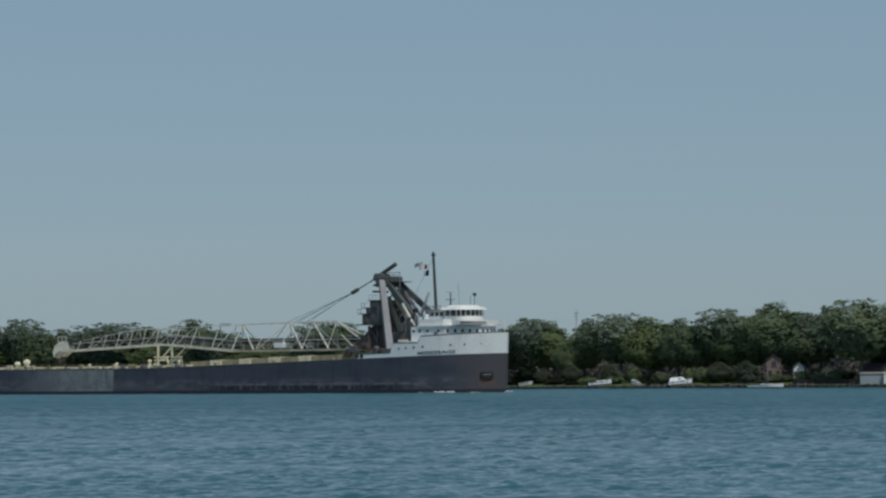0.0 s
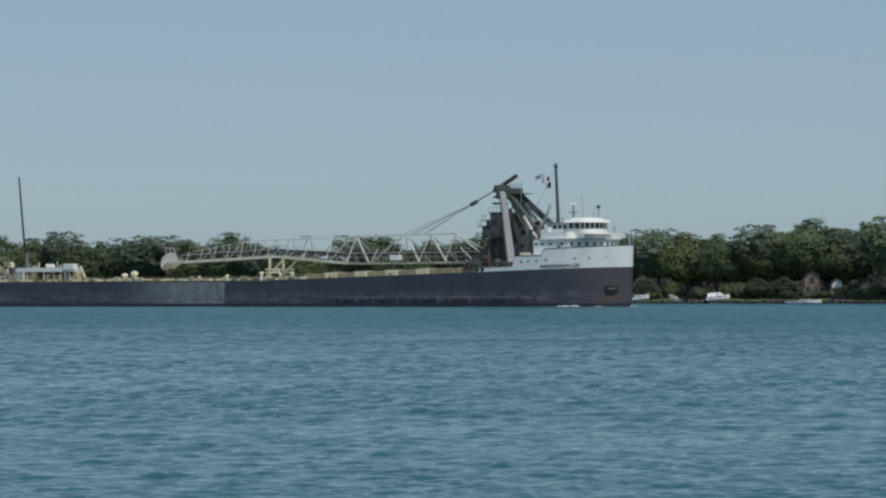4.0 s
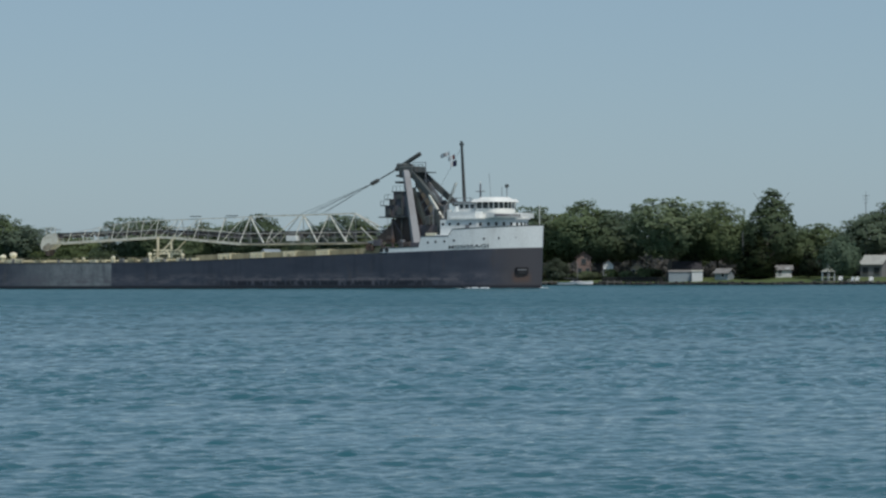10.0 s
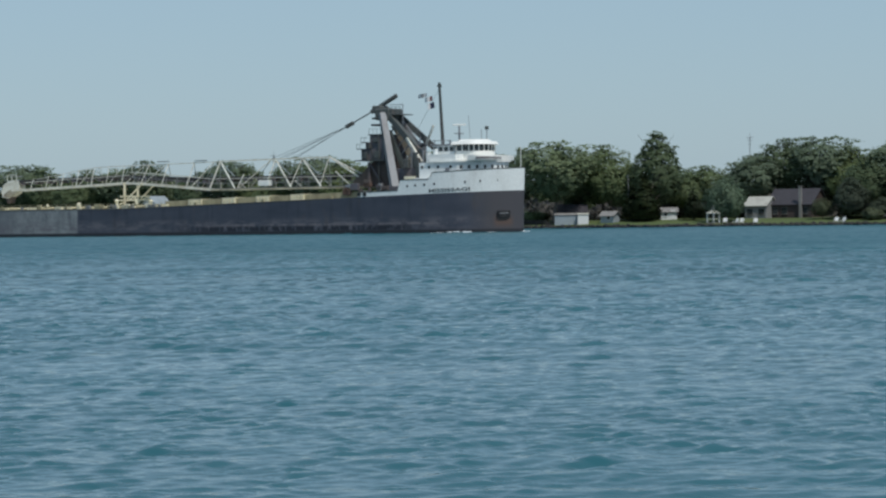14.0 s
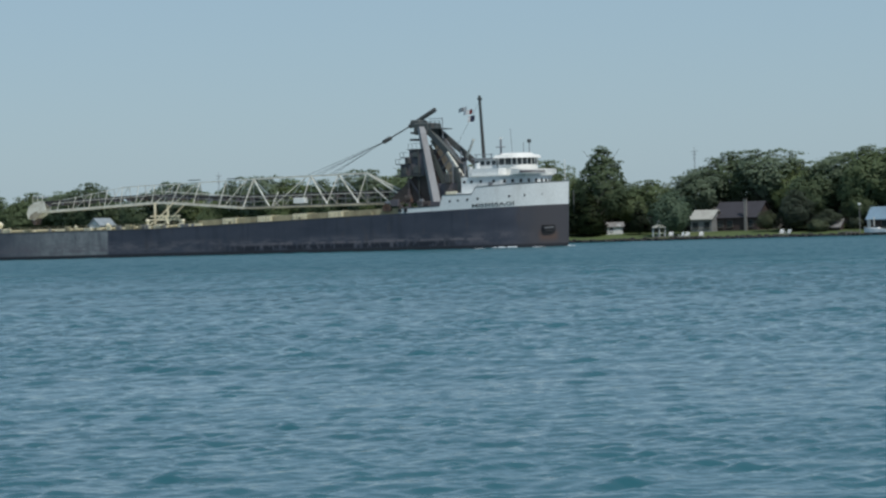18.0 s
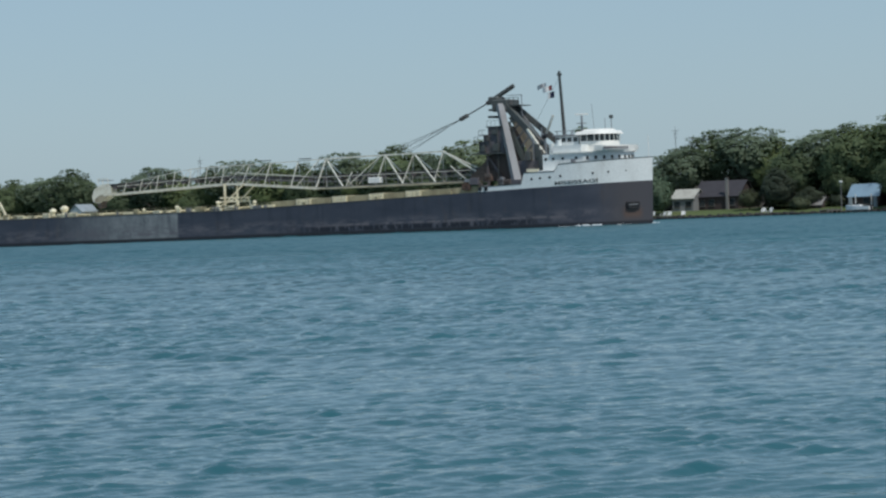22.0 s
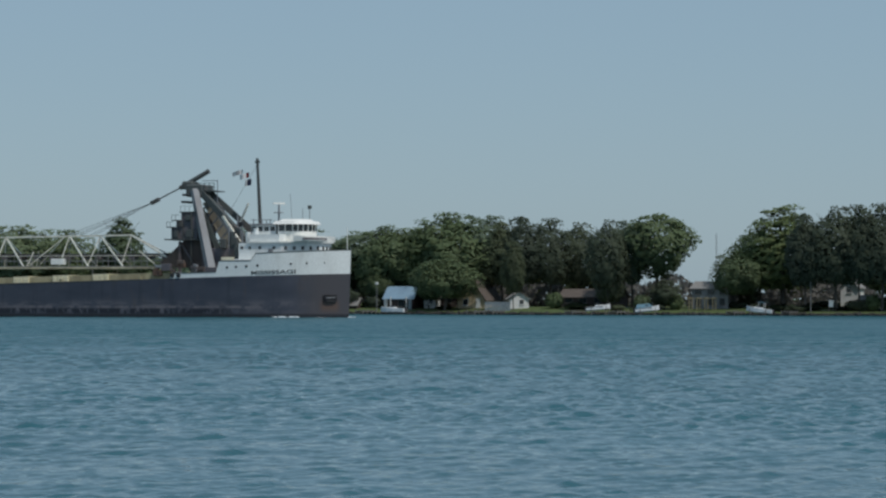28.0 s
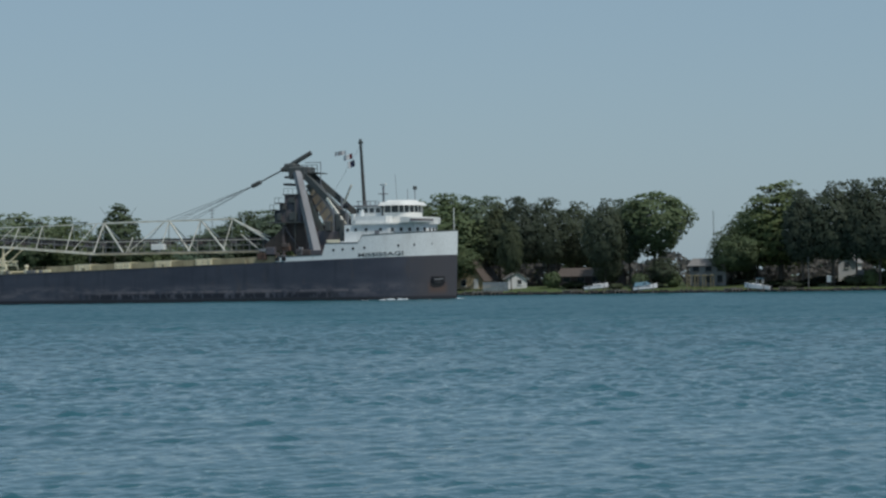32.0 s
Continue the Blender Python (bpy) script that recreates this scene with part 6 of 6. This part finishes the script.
def aerial_tower(xs, d, top, label, head=True):
    x, y, z = site(xs, d)
    h = seen_height(top, d) - z
    g = thing("aerial_tower", pose(x, y, z), label, "aerial")
    for a in range(3):
        c, s = 0.17 * math.cos(2.094 * a), 0.17 * math.sin(2.094 * a)
        part("tower_leg", beam((c, s, 0), (c * 0.8, s * 0.8, h), 0.035), GREYW, g)
    for i in range(int(h / 0.9)):
        a = i % 3
        p = (0.17 * math.cos(2.094 * a), 0.17 * math.sin(2.094 * a))
        q = (0.17 * math.cos(2.094 * (a + 1)), 0.17 * math.sin(2.094 * (a + 1)))
        part("lacing", beam((*p, i * 0.9), (*q, i * 0.9 + 0.9), 0.025), GREYW, g)
    if head:
        for k, w in ((0.0, 1.5), (-0.7, 1.1), (-1.5, 0.7)):
            part("aerial_rod", beam((-w * 0.6, 0, h + k), (w * 0.6, 0, h + k + 0.05), 0.07), GREYW, g)
        part("aerial_boom", beam((0, -0.6, h - 0.1), (0, 0.9, h - 0.1), 0.07), GREYW, g)
        part("aerial_stub", beam((0, 0, h - 0.2), (0, 0, h + 1.0), 0.05), GREYW, g)


def pole(xs, d, top, label="plain grey pole with a lamp head", head=True):
    x, y, z = site(xs, d)
    h = seen_height(top, d) - z
    g = thing("yard_lamp", pose(x, y, z), label, "lamp")
    part("post", beam((0, 0, -0.3), (0, 0, h), 0.16, None, 8, 0.11), GREYW, g)
    if head:
        part("lamp_head", box(-0.28, 0.28, -0.28, 0.28, h - 0.1, h + 0.35, 0.08), SIDING, g)


def build_shore_things():
    gazebo(-246.0, 3.6)
    for xs, d, a in ((-217.2, 1.8, -20), (-218.6, 1.9, 10), (-243.3, 2.4, 15), (-240.9, 2.0, -25), (-239.6, 2.2, 5), (-236.4, 2.1, 20)):
        lawn_chair(xs, d, a)
    motorboat(-349.0, -3.0, 5.2, 0.7, 28, "white open boat raised on a lift", False)
    motorboat(-327.8, -3.0, 5.2, 0.7, 28, "white motor boat under a pale cover on a lift", False, GELCOAT)
    sailboat(-306.0, -2.6)
    motorboat(-198.2, -2.6, 5.4, 0.35, 175, "low white runabout at its mooring", False, None, False)
    motorboat(-155.0, -3.2, 4.8, 0.95, 20, "white motor boat on a lift", False, None)
    motorboat(-145.0, -3.2, 4.8, 0.7, 20, "white runabout with a blue cover on a lift", False, CANVAS)
    motorboat(-122.6, -3.0, 5.2, 0.5, 178, "white boat with a teal canvas top by the dock", True, CANVAS)
    for xs, d, t in ((-338.8, 4.5, 65), (-369.5, 4.0, -25)):
        x, y, z = site(xs, d)
        c = thing("rowing_boat", pose(x, y, z + 0.75, 180, t * 0.35, 10), "upturned white rowing boat on the grass", "boat", "rowing boats")
        part("hull", plan_solid([(-1.7, -0.5), (1.0, -0.55), (1.9, 0), (1.0, 0.55), (-1.7, 0.5)], 0.0, 0.75, [(-1.5, -0.3), (0.8, -0.35), (1.5, 0), (0.8, 0.35), (-1.5, 0.3)]), GELCOAT, c)
        part("gunwale", beam((-1.7, -0.55, 0.02), (1.0, -0.6, 0.02), 0.08), GREYW, c)
    for xs, ln in ((-331.5, 9), (-312.0, 8), (-296.0, 7), (-203.0, 8), (-179.0, 9), (-175.5, 8), (-158.5, 10), (-149.8, 9), (-126.5, 9), (-116.0, 8)):
        dock(xs, 0, ln)
    aerial_tower(-355.3, 30, 17.2, "slender lattice radio mast above the trees")
    aerial_tower(-237.5, 26, 18.3, "lattice aerial tower with rods on top")
    aerial_tower(-131.1, 30, 16.0, "slender lattice radio mast between the trees", False)
    pole(-265.6, 11.0, 11.2, "tall weathered utility pole among the trees", False)
    pole(-201.7, 2.5, 6.2)
    pole(-112.5, 3.0, 6.6, "plain grey flagpole without a flag", False)
    # white board on posts, timber pergola, blue-grey fence
    x, y, z = site(-108.6, 5)
    s = thing("notice_board", pose(x, y, z, 0, 3, 0), "blank white board on two posts", "board")
    part("board", box(-0.45, 0.45, -0.04, 0.04, 0.9, 2.2, 0.02), SIDING, s)
    for o in (-0.38, 0.38):
        part("post", beam((o, 0.08, -0.3), (o, 0.08, 2.2), 0.1), GREYWOOD, s)
    x, y, z = site(-134.2, 6)
    p = thing("pergola", pose(x, y, z), "yellow timber pergola over a patio", "pergola")
    for i in range(4):
        for o in (0.0, 2.4):
            part("post", beam((-2.4 + i * 1.6, o, -0.3), (-2.4 + i * 1.6, o, 2.5), 0.16), YELLOWWOOD, p)
        part("rafter", beam((-2.4 + i * 1.6, -0.4, 2.6), (-2.4 + i * 1.6, 2.8, 2.6), 0.14), YELLOWWOOD, p)
    for o in (0.0, 2.4):
        part("beam", beam((-2.8, o, 2.48), (2.8, o, 2.48), 0.14), YELLOWWOOD, p)
    part("bench", box(-1.8, 1.6, 0.6, 1.1, 0.35, 0.45, 0.02), YELLOWWOOD, p)
    x, y, z = site(-176.0, 4)
    f = thing("fence", pose(x, y, z), "blue-grey slatted fence behind the dock", "fence")
    for i in range(18):
        part("slat", box(-2.6 + i * 0.3, -2.38 + i * 0.3, -0.02, 0.02, 0.0, 1.9, 0.0), PALEBLUE, f)
    for zz in (0.4, 1.5):
        part("fence_rail", box(-2.7, 2.8, 0.024, 0.08, zz, zz + 0.1, 0.0), PALEBLUE, f)
    # stone retaining wall
    x, y, z = site(-292.0, 3.5)
    w = thing("retaining_wall", pose(x, y, 0), "low grey-brown stone retaining wall", "wall")
    rng = random.Random(5)
    for r in range(3):
        q = -7.5
        while q < 7.0:
            ln = rng.uniform(0.7, 1.4)
            part("stone", box(q, q + ln - 0.05, -0.25 + rng.uniform(-0.04, 0.04), 0.3, 0.5 + r * 0.42, 0.9 + r * 0.42, 0.05), STONE, w)
            q += ln


plant_all()
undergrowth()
riprap()
build_houses()
build_shore_things()


# ---- what moves ----
def ship_pose(t):
    s = 4.7951 * t
    return pose(-304.62 + s * 0.999537, 436.337 + s * 0.030424, 0, 0, 0, 1.7435)


def motions():
    walk(ship, [(t, ship_pose(t)) for t in range(0, 33, 2)])
    walk(bow_wave, [(t, ship_pose(t)) for t in range(0, 33, 2)])
    walk(radar, [(t * 0.5, pose(-12.5, 0, 19.2, 0, 0, -57.0 * t)) for t in range(65)])
    for i, (flag, x, z) in enumerate(flags):
        walk(flag, [(t * 0.5, pose(x, 0, z, 0, 6 * math.sin(2.1 * t + i), 12 * math.sin(1.7 * t + 2 * i))) for t in range(65)])
    walk(water, [(t, pose(-5.5 + 0.34 * t, 2.0 - 0.12 * t, 0)) for t in range(0, 33, 4)])


motions()
